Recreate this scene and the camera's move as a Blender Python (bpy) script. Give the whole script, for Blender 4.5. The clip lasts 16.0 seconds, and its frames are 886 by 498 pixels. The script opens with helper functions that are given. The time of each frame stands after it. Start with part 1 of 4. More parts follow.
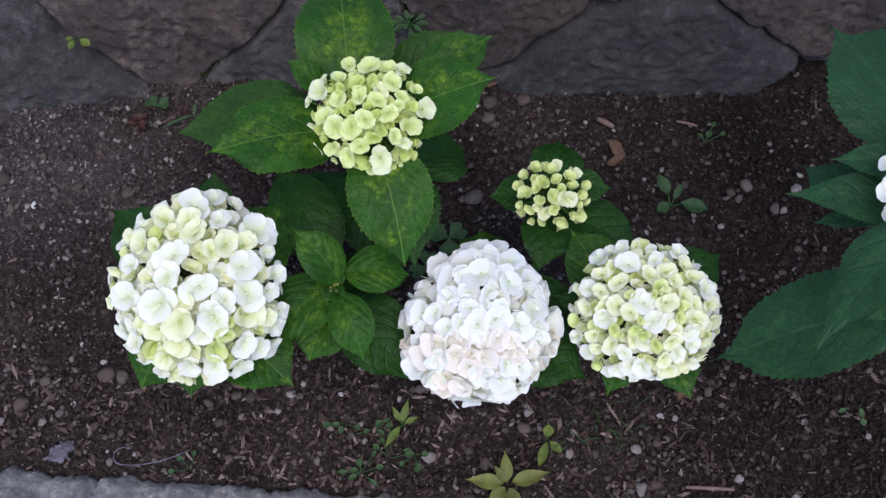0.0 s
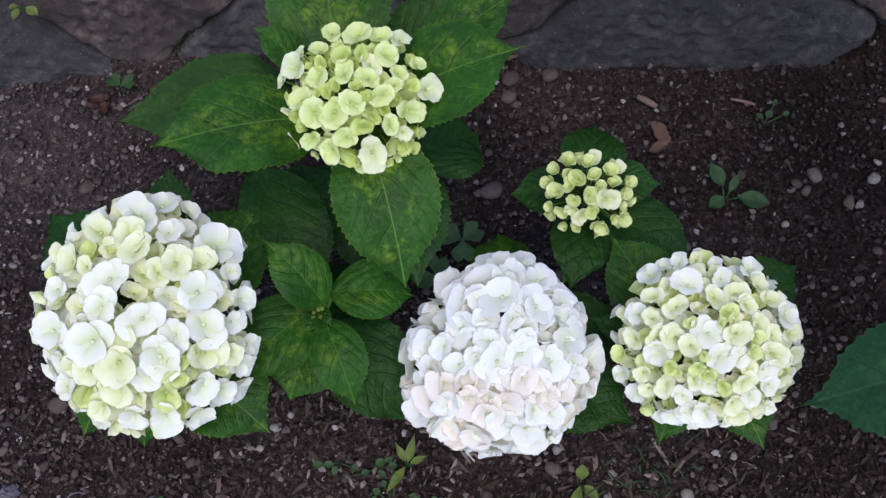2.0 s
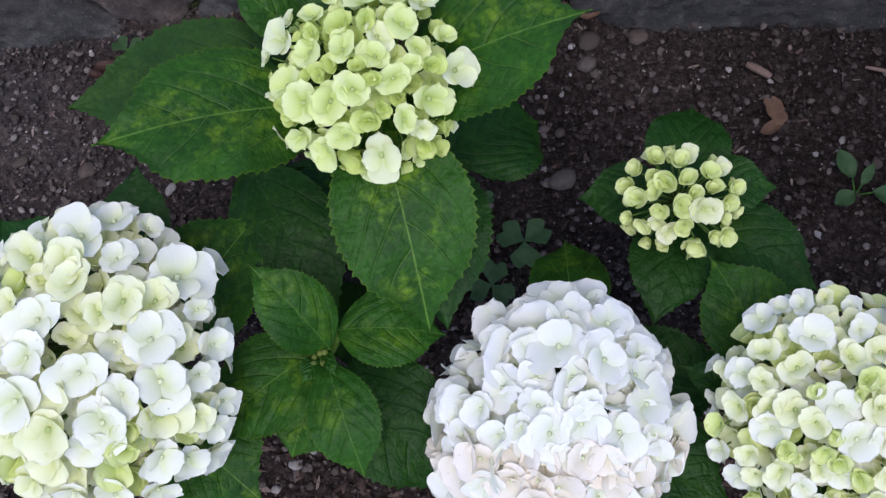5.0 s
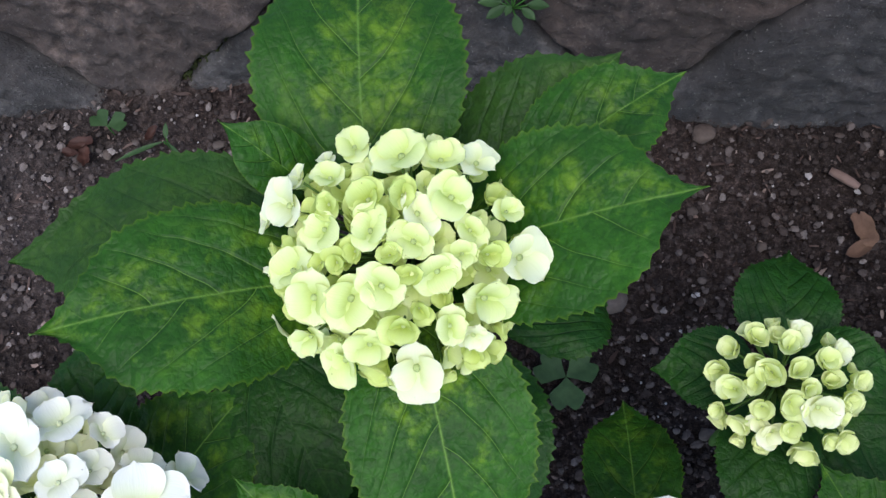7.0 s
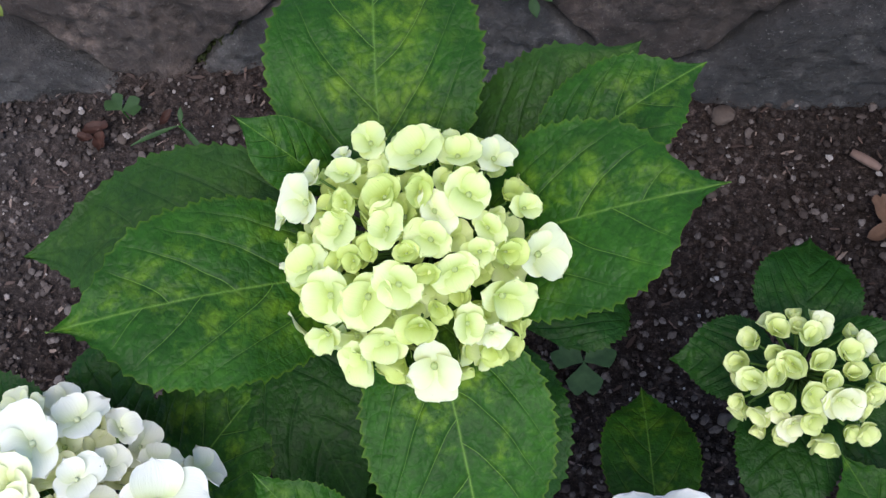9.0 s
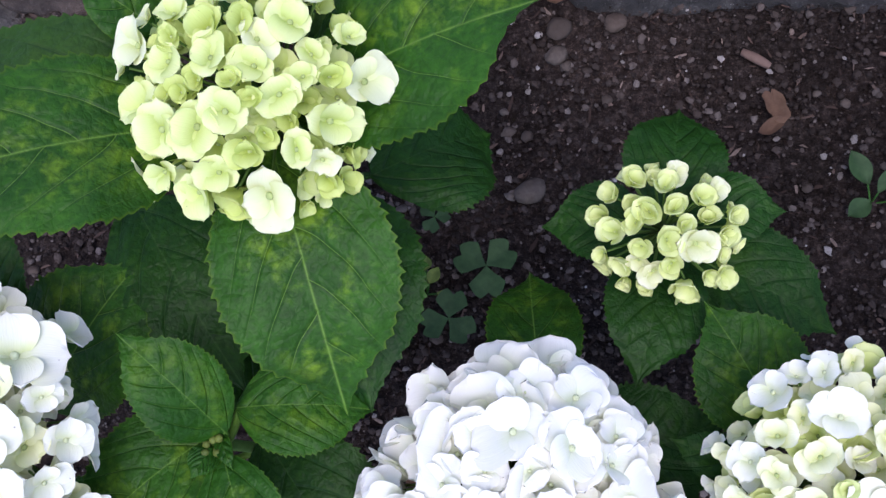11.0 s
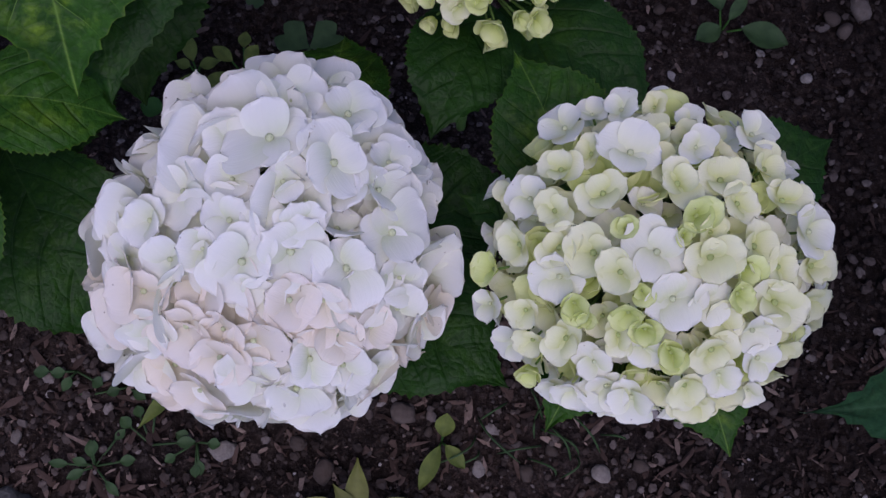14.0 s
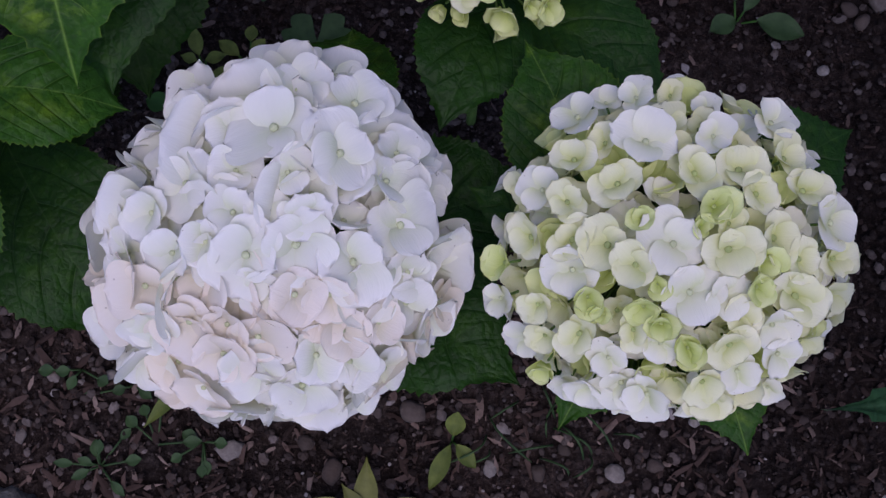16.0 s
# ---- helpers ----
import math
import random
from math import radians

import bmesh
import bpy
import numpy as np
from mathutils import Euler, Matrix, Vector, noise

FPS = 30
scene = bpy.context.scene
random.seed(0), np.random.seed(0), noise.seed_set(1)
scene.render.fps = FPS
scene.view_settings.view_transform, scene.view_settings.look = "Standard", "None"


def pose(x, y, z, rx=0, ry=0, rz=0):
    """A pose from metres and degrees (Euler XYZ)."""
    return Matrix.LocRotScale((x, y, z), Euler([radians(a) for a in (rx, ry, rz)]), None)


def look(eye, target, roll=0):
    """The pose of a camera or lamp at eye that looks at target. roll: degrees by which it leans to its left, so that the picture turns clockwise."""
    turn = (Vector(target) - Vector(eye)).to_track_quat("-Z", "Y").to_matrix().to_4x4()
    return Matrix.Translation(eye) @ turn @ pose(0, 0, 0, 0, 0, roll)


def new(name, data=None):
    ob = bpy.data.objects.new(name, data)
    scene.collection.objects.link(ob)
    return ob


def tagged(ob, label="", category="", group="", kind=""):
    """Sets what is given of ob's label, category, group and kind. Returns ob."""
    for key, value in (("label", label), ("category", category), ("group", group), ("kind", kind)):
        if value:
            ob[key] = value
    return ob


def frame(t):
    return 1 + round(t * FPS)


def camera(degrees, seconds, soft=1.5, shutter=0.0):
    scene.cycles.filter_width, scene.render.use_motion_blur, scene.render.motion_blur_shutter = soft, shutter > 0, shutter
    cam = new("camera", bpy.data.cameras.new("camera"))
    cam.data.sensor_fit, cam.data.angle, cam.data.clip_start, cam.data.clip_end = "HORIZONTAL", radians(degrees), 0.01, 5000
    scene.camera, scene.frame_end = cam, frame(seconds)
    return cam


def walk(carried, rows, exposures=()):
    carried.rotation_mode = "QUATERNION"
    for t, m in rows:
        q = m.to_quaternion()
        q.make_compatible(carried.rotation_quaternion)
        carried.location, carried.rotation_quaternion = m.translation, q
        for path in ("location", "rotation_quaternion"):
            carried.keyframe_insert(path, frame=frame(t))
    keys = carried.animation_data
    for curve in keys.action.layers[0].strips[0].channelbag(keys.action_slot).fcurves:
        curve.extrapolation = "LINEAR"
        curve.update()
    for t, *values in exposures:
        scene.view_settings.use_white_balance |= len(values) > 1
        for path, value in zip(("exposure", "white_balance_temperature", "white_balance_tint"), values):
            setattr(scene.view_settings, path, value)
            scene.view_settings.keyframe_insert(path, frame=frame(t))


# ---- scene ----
cam = camera(44.9, 16.0, soft=1.4)
PATH = [
    (0, (0.002, 0.047, 1.349), (0.007, 0.826, -0.494), 0.5),
    (0.5, (-0.001, 0.066, 1.326), (0.004, 0.825, -0.524), 1.1),
    (1, (0.016, 0.099, 1.283), (0.004, 0.854, -0.569), 0.0),
    (1.5, (0.015, 0.144, 1.208), (-0.025, 0.882, -0.651), -1.6),
    (2, (0.009, 0.166, 1.155), (-0.02, 0.9, -0.705), -2.2),
    (2.5, (0.004, 0.174, 1.124), (-0.069, 0.903, -0.737), -5.2),
    (3, (0.007, 0.189, 1.105), (-0.088, 0.903, -0.761), -6.9),
    (3.2, (0.011, 0.197, 1.094), (-0.09, 0.897, -0.777), -7.4),
    (5.3, (0.041, 0.321, 0.958), (-0.17, 0.96, -0.925), -16.1),
    (5.5, (0.036, 0.342, 0.951), (-0.157, 1.004, -0.926), -13.8),
    (6, (0.014, 0.384, 0.908), (-0.146, 1.082, -0.96), -9.7),
    (6.5, (0.003, 0.405, 0.87), (-0.194, 1.086, -1.0), -12.7),
    (7, (-0.003, 0.436, 0.859), (-0.205, 1.089, -1.021), -13.5),
    (7.5, (-0.004, 0.443, 0.851), (-0.219, 1.065, -1.038), -15.8),
    (8, (-0.006, 0.447, 0.855), (-0.235, 1.049, -1.039), -17.1),
    (8.2, (-0.006, 0.449, 0.859), (-0.235, 1.05, -1.035), -17.1),
    (10.3, (0.016, 0.419, 0.846), (-0.204, 1.022, -1.048), -17.8),
    (10.5, (0.032, 0.406, 0.843), (-0.183, 1.011, -1.051), -17.9),
    (11, (0.059, 0.377, 0.841), (-0.128, 0.983, -1.056), -16.5),
    (11.5, (0.083, 0.35, 0.822), (-0.056, 0.952, -1.08), -13.4),
    (12, (0.113, 0.325, 0.788), (0.041, 0.898, -1.127), -8.8),
    (12.5, (0.128, 0.308, 0.765), (0.102, 0.835, -1.164), -5.3),
    (13, (0.121, 0.308, 0.755), (0.128, 0.811, -1.181), 4.9),
    (13.5, (0.11, 0.31, 0.745), (0.128, 0.786, -1.197), 7.0),
    (14, (0.114, 0.307, 0.756), (0.144, 0.776, -1.188), 9.5),
    (14.5, (0.117, 0.306, 0.754), (0.154, 0.777, -1.19), 10.3),
    (15, (0.119, 0.305, 0.752), (0.143, 0.783, -1.189), 8.9),
    (15.5, (0.119, 0.305, 0.747), (0.135, 0.781, -1.195), 7.9),
    (16, (0.115, 0.307, 0.743), (0.125, 0.775, -1.202), 7.0),
]
EXPOSURES = [(0.0, 0.86, 6090, 19), (3.0, 0.77, 6090, 19), (5.4, 0.82, 6080, 17), (6.0, 1.14, 6080, 14), (8.2, 1.22, 6320, 12), (11.2, 1.2, 5990, 25),
             (12.0, 0.63, 5920, 33), (12.6, 0.03, 5930, 36), (16.0, 0.02, 5930, 36)]
walk(cam, [(t, look(eye, target, roll)) for t, eye, target, roll in PATH], EXPOSURES)

# ---- light: open shade under a bright sky ----
world = bpy.data.worlds.new("sky")
scene.world = world
world.use_nodes = True
wn = world.node_tree
sky = wn.nodes.new("ShaderNodeTexSky")
sky.sky_type = "NISHITA"
sky.sun_disc = False
sky.sun_elevation, sky.sun_rotation = radians(66), radians(177)
wn.links.new(sky.outputs["Color"], wn.nodes["Background"].inputs["Color"])
wn.nodes["Background"].inputs["Strength"].default_value = 0.15
sun = new("sun", bpy.data.lights.new("sun", "SUN"))
sun.data.energy, sun.data.angle, sun.data.color = 1.7, radians(45), (1.0, 0.95, 0.88)
sun.matrix_world = look((0.1, -0.75, 2.9), (0, 0.5, 0))


# ---- materials ----
def mat(name):
    m = bpy.data.materials.new(name)
    m.use_nodes = True
    return m, m.node_tree, m.node_tree.nodes["Principled BSDF"]


def nd(nt, kind, **inputs):
    n = nt.nodes.new(kind)
    for key, v in inputs.items():
        key = key.replace("_", " ")
        n.inputs[key].default_value = v
    return n


def ramp(nt, fac, stops):
    r = nt.nodes.new("ShaderNodeValToRGB")
    el = r.color_ramp.elements
    while len(el) < len(stops):
        el.new(0.5)
    for e, (p, c) in zip(el, stops):
        e.position, e.color = p, (*c, 1)
    nt.links.new(fac, r.inputs["Fac"])
    return r.outputs["Color"]


def mixc(nt, fac, a, b, blend="MIX"):
    m = nt.nodes.new("ShaderNodeMix")
    m.data_type, m.blend_type = "RGBA", blend
    for sock, v in ((m.inputs[0], fac), (m.inputs[6], a), (m.inputs[7], b)):
        if isinstance(v, (int, float)):
            sock.default_value = v
        elif isinstance(v, tuple):
            sock.default_value = (*v, 1)
        else:
            nt.links.new(v, sock)
    return m.outputs[2]


def math_node(nt, op, a, b=0.0):
    m = nt.nodes.new("ShaderNodeMath")
    m.operation = op
    for sock, v in ((m.inputs[0], a), (m.inputs[1], b)):
        if isinstance(v, (int, float)):
            sock.default_value = v
        else:
            nt.links.new(v, sock)
    return m.outputs[0]


def noise_fac(nt, vec, scale, detail=4.0, rough=0.55):
    n = nd(nt, "ShaderNodeTexNoise", Scale=scale, Detail=detail, Roughness=rough)
    nt.links.new(vec, n.inputs["Vector"])
    return n.outputs["Fac"]


def bump(nt, bsdf, height, strength, distance):
    b = nd(nt, "ShaderNodeBump", Strength=strength, Distance=distance)
    nt.links.new(height, b.inputs["Height"])
    nt.links.new(b.outputs["Normal"], bsdf.inputs["Normal"])
    return b


def through_light(nt, bsdf, colour, share):
    """Lets part of the light through a thin petal or leaf."""
    tr = nt.nodes.new("ShaderNodeBsdfTranslucent")
    nt.links.new(colour, tr.inputs["Color"])
    mx = nt.nodes.new("ShaderNodeMixShader")
    mx.inputs[0].default_value = share
    nt.links.new(bsdf.outputs[0], mx.inputs[1])
    nt.links.new(tr.outputs[0], mx.inputs[2])
    nt.links.new(mx.outputs[0], nt.nodes["Material Output"].inputs["Surface"])


def sepal_material(name, heart, rim, other, share=0.42):
    m, nt, b = mat(name)
    uv = nt.nodes.new("ShaderNodeUVMap")
    uv.uv_map = "UVMap"
    sep = nt.nodes.new("ShaderNodeSeparateXYZ")
    nt.links.new(uv.outputs[0], sep.inputs[0])
    info = nt.nodes.new("ShaderNodeObjectInfo")
    co = nt.nodes.new("ShaderNodeTexCoord")
    col = ramp(nt, sep.outputs["X"], [(0.06, heart), (0.42, tuple((h + r) / 2 for h, r in zip(heart, rim))), (0.85, rim)])
    n = noise_fac(nt, co.outputs["Object"], 2.2, 3)
    col = mixc(nt, ramp(nt, n, [(0.35, (0, 0, 0)), (0.75, (0.8, 0.8, 0.8))]), col, other)
    tone = math_node(nt, "MULTIPLY", info.outputs["Random"], 0.4)
    col = mixc(nt, tone, col, other)
    # fine veins that run out from the heart of the sepal
    comb = nt.nodes.new("ShaderNodeCombineXYZ")
    nt.links.new(math_node(nt, "MULTIPLY", sep.outputs["X"], 1.5), comb.inputs[0])
    nt.links.new(math_node(nt, "MULTIPLY", sep.outputs["Y"], 16.0), comb.inputs[1])
    v = noise_fac(nt, comb.outputs[0], 1.0, 3, 0.6)
    col = mixc(nt, math_node(nt, "MULTIPLY", v, 0.22), col, tuple(c * 0.72 for c in other))
    dots = nt.nodes.new("ShaderNodeTexVoronoi")
    dots.inputs["Scale"].default_value = 5.0
    nt.links.new(co.outputs["Object"], dots.inputs["Vector"])
    speck = mixc(nt, 1.0, ramp(nt, dots.outputs["Distance"], [(0.05, (0.7, 0.7, 0.7)), (0.085, (0, 0, 0))]), ramp(nt, noise_fac(nt, co.outputs["Object"], 1.7, 1), [(0.56, (0, 0, 0)), (0.6, (1, 1, 1))]), "MULTIPLY")
    col = mixc(nt, speck, col, (0.2, 0.13, 0.07))
    nt.links.new(col, b.inputs["Base Color"])
    b.inputs["Roughness"].default_value = 0.62
    b.inputs["Specular IOR Level"].default_value = 0.25
    bump(nt, b, v, 0.35, 0.001)
    through_light(nt, b, mixc(nt, 1.0, col, (1.0, 0.95, 0.78), "MULTIPLY"), share)
    return m


WHITE = sepal_material("white_sepal", (0.66, 0.74, 0.48), (0.87, 0.88, 0.90), (0.85, 0.855, 0.81))
BLUSH = sepal_material("blush_sepal", (0.70, 0.68, 0.50), (0.88, 0.845, 0.82), (0.86, 0.795, 0.71))
CREAM = sepal_material("cream_sepal", (0.52, 0.61, 0.16), (0.87, 0.88, 0.69), (0.80, 0.84, 0.52))
PALE_CREAM = sepal_material("pale_cream_sepal", (0.54, 0.62, 0.17), (0.88, 0.88, 0.725), (0.825, 0.85, 0.55))
IVORY = sepal_material("ivory_sepal", (0.62, 0.70, 0.34), (0.875, 0.882, 0.875), (0.86, 0.865, 0.76))
GREEN = sepal_material("lime_sepal", (0.38, 0.50, 0.06), (0.70, 0.78, 0.33), (0.58, 0.68, 0.19))


LIME_CREAM = sepal_material("lime_cream_sepal", (0.42, 0.56, 0.08), (0.82, 0.87, 0.52), (0.71, 0.79, 0.32))


def leaf_material(name, dark, light, mottle, amount, share=0.16, line=0.68):
    m, nt, b = mat(name)
    uv = nt.nodes.new("ShaderNodeUVMap")
    uv.uv_map = "UVMap"
    sep = nt.nodes.new("ShaderNodeSeparateXYZ")
    nt.links.new(uv.outputs[0], sep.inputs[0])
    co = nt.nodes.new("ShaderNodeTexCoord")
    info = nt.nodes.new("ShaderNodeObjectInfo")
    side = math_node(nt, "ABSOLUTE", sep.outputs["Y"])
    p = co.outputs["Object"]
    # side veins leave the midrib, sweep forward along the margin and wander a little
    wob = noise_fac(nt, p, 16.0, 2)
    place = nt.nodes.new("ShaderNodeUVMap")
    place.uv_map = "Span"
    along = nt.nodes.new("ShaderNodeSeparateXYZ")
    nt.links.new(place.outputs[0], along.inputs[0])
    out = math_node(nt, "ABSOLUTE", along.outputs["Y"])
    sweep = math_node(nt, "ADD", math_node(nt, "MULTIPLY", out, 4.2), math_node(nt, "MULTIPLY", math_node(nt, "POWER", out, 2.2), 18.0))
    ph = math_node(nt, "SUBTRACT", math_node(nt, "MULTIPLY", along.outputs["X"], 4.8), sweep)
    ph = math_node(nt, "ADD", ph, math_node(nt, "MULTIPLY", wob, 0.7))
    ph = math_node(nt, "ADD", ph, math_node(nt, "MULTIPLY", math_node(nt, "SIGN", sep.outputs["Y"]), 0.21))
    ridge = math_node(nt, "ABSOLUTE", math_node(nt, "SUBTRACT", math_node(nt, "FRACT", ph), 0.5))
    fade = ramp(nt, side, [(0.55, (1, 1, 1)), (0.97, (0.12, 0.12, 0.12))])
    fade = mixc(nt, 1.0, fade, ramp(nt, along.outputs["X"], [(0.7, (1, 1, 1)), (0.9, (0, 0, 0))]), "MULTIPLY")
    vein = ramp(nt, ridge, [(0.0, (1, 1, 1)), (0.006, (0.75, 0.75, 0.75)), (0.015, (0, 0, 0))])
    mid = ramp(nt, out, [(0.0, (1, 1, 1)), (0.002, (0.85, 0.85, 0.85)), (0.0048, (0, 0, 0))])
    # finer veins that part the blade into rounded cells
    net = nt.nodes.new("ShaderNodeTexVoronoi")
    net.feature = "DISTANCE_TO_EDGE"
    net.inputs["Scale"].default_value = 1.0
    drift = nt.nodes.new("ShaderNodeTexNoise")
    drift.inputs["Scale"].default_value = 60.0
    nt.links.new(p, drift.inputs["Vector"])
    cells = mixc(nt, 0.006, p, drift.outputs["Color"], "ADD")
    scaled = nt.nodes.new("ShaderNodeVectorMath")
    scaled.operation = "SCALE"
    scaled.inputs["Scale"].default_value = 115.0
    nt.links.new(cells, scaled.inputs[0])
    nt.links.new(scaled.outputs[0], net.inputs["Vector"])
    ladder = ramp(nt, net.outputs["Distance"], [(0.0, (1, 1, 1)), (0.05, (0, 0, 0))])
    fine_net = nt.nodes.new("ShaderNodeTexVoronoi")
    fine_net.feature = "DISTANCE_TO_EDGE"
    fine_net.inputs["Scale"].default_value = 330.0
    nt.links.new(p, fine_net.inputs["Vector"])
    veins = mixc(nt, 1.0, mixc(nt, 1.0, mixc(nt, 0.2, vein, (0, 0, 0)), fade, "MULTIPLY"), mid, "LIGHTEN")
    n1 = noise_fac(nt, p, 26.0, 6, 0.62)
    n2 = noise_fac(nt, p, 240.0, 5, 0.65)
    col = mixc(nt, ramp(nt, n1, [(0.32, (0, 0, 0)), (0.68, (1, 1, 1))]), dark, light)
    col = mixc(nt, ramp(nt, n2, [(0.35, (0.5, 0.5, 0.5)), (0.6, (0, 0, 0))]), col, tuple(c * 0.55 for c in dark))
    # yellow-green blotches that follow the cells between the veins
    spot = math_node(nt, "ADD", math_node(nt, "MULTIPLY", noise_fac(nt, p, 30.0, 2, 0.5), 0.5), math_node(nt, "MULTIPLY", noise_fac(nt, p, 120.0, 5, 0.7), 0.5))
    inner = ramp(nt, side, [(0.0, (0.8, 0.8, 0.8)), (0.4, (1, 1, 1)), (0.88, (0.05, 0.05, 0.05))])
    sp = mixc(nt, 1.0, ramp(nt, spot, [(0.49, (0, 0, 0)), (0.56, (0.4 * amount,) * 3), (0.66, (amount,) * 3)]), inner, "MULTIPLY")
    sp = mixc(nt, 1.0, sp, ramp(nt, net.outputs["Distance"], [(0.0, (0.45, 0.45, 0.45)), (0.2, (1, 1, 1))]), "MULTIPLY")
    col = mixc(nt, sp, col, mottle)
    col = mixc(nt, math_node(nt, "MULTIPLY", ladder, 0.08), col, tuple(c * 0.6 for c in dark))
    col = mixc(nt, math_node(nt, "MULTIPLY", veins, line), col, tuple(0.6 * (a + c) + 0.02 for a, c in zip(light, mottle)))
    # crease shade beside the sunken side veins, painted into the blade colour
    valley_shade = mixc(nt, 1.0, ramp(nt, ridge, [(0.012, (0.55, 0.55, 0.55)), (0.09, (0, 0, 0))]), fade, "MULTIPLY")
    col = mixc(nt, mixc(nt, 1.0, valley_shade, ramp(nt, vein, [(0.0, (1, 1, 1)), (0.4, (0, 0, 0))]), "MULTIPLY"), col, tuple(0.6 * c for c in dark))
    rim = ramp(nt, side, [(0.965, (0, 0, 0)), (1.0, (0.55, 0.55, 0.55))])
    col = mixc(nt, rim, col, tuple(0.6 * c for c in mottle))
    col = mixc(nt, math_node(nt, "MULTIPLY", info.outputs["Random"], 0.3), col, dark)
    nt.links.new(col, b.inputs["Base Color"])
    b.inputs["Roughness"].default_value = 0.48
    b.inputs["Specular IOR Level"].default_value = 0.13
    pillow = mixc(nt, 1.0, ramp(nt, ridge, [(0.0, (0, 0, 0)), (0.1, (0.55, 0.55, 0.55)), (0.5, (1, 1, 1))]), fade, "MULTIPLY")
    quilt = math_node(nt, "ADD", math_node(nt, "MULTIPLY", pillow, 0.4), math_node(nt, "MULTIPLY", ramp(nt, net.outputs["Distance"], [(0.0, (0, 0, 0)), (0.2, (0.7, 0.7, 0.7)), (0.5, (1, 1, 1))]), 0.17))
    quilt = math_node(nt, "ADD", quilt, math_node(nt, "MULTIPLY", ramp(nt, fine_net.outputs["Distance"], [(0.0, (0, 0, 0)), (0.3, (1, 1, 1))]), 0.06))
    quilt = math_node(nt, "ADD", quilt, math_node(nt, "MULTIPLY", n1, 0.3))
    bump(nt, b, quilt, 0.9, 0.0028)
    through_light(nt, b, col, share)
    return m


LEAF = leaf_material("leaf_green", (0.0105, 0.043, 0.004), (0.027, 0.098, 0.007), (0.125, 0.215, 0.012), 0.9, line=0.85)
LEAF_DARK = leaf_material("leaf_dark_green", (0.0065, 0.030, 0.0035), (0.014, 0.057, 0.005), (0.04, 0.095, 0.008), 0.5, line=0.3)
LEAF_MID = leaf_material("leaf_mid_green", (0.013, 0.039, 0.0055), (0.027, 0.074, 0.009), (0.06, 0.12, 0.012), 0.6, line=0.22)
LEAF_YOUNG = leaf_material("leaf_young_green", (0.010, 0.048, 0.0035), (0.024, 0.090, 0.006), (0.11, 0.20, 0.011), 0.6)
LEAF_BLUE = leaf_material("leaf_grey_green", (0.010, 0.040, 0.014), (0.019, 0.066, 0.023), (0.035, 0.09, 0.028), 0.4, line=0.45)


def plain(name, a, c, scale=60.0, rough=0.7, relief=0.0008):
    m, nt, b = mat(name)
    co = nt.nodes.new("ShaderNodeTexCoord")
    n = noise_fac(nt, co.outputs["Object"], scale, 5)
    info = nt.nodes.new("ShaderNodeObjectInfo")
    col = mixc(nt, ramp(nt, n, [(0.3, (0, 0, 0)), (0.7, (1, 1, 1))]), a, c)
    col = mixc(nt, math_node(nt, "MULTIPLY", info.outputs["Random"], 0.4), col, tuple(0.6 * v for v in a))
    nt.links.new(col, b.inputs["Base Color"])
    b.inputs["Roughness"].default_value = rough
    b.inputs["Specular IOR Level"].default_value = 0.18
    bump(nt, b, n, 0.6, relief)
    return m


STEM = plain("stem_green", (0.05, 0.11, 0.02), (0.09, 0.16, 0.035), 90)
HEART = plain("floret_heart", (0.30, 0.38, 0.12), (0.46, 0.54, 0.24), 300)
PALE_HEART = plain("pale_floret_heart", (0.48, 0.54, 0.3), (0.62, 0.66, 0.44), 300)
WEED = plain("weed_green", (0.016, 0.06, 0.009), (0.032, 0.1, 0.014), 120, 0.6)
# greyer than WEED, and darkened for the shade clover has under the leaves
CLOVER = plain("clover_green", (0.018, 0.042, 0.013), (0.034, 0.07, 0.022), 120, 0.6)
WEED_LIME = plain("weed_lime", (0.050, 0.075, 0.013), (0.115, 0.145, 0.026), 120, 0.6)
WEED_OLIVE = plain("weed_olive", (0.055, 0.060, 0.014), (0.125, 0.135, 0.028), 60, 0.55)
MOSS = plain("moss_olive", (0.012, 0.016, 0.004), (0.035, 0.042, 0.010), 300, 0.9)
WEED_RED = plain("weed_red", (0.03, 0.0135, 0.010), (0.06, 0.026, 0.018), 120, 0.6)
DEAD = plain("dead_leaf_brown", (0.07, 0.038, 0.024), (0.16, 0.095, 0.06), 70, 0.8)
STICK = plain("bleached_wood", (0.11, 0.07, 0.055), (0.19, 0.125, 0.1), 90, 0.8)
LITTER = plain("grey_litter", (0.05, 0.045, 0.055), (0.14, 0.125, 0.15), 80, 0.7)


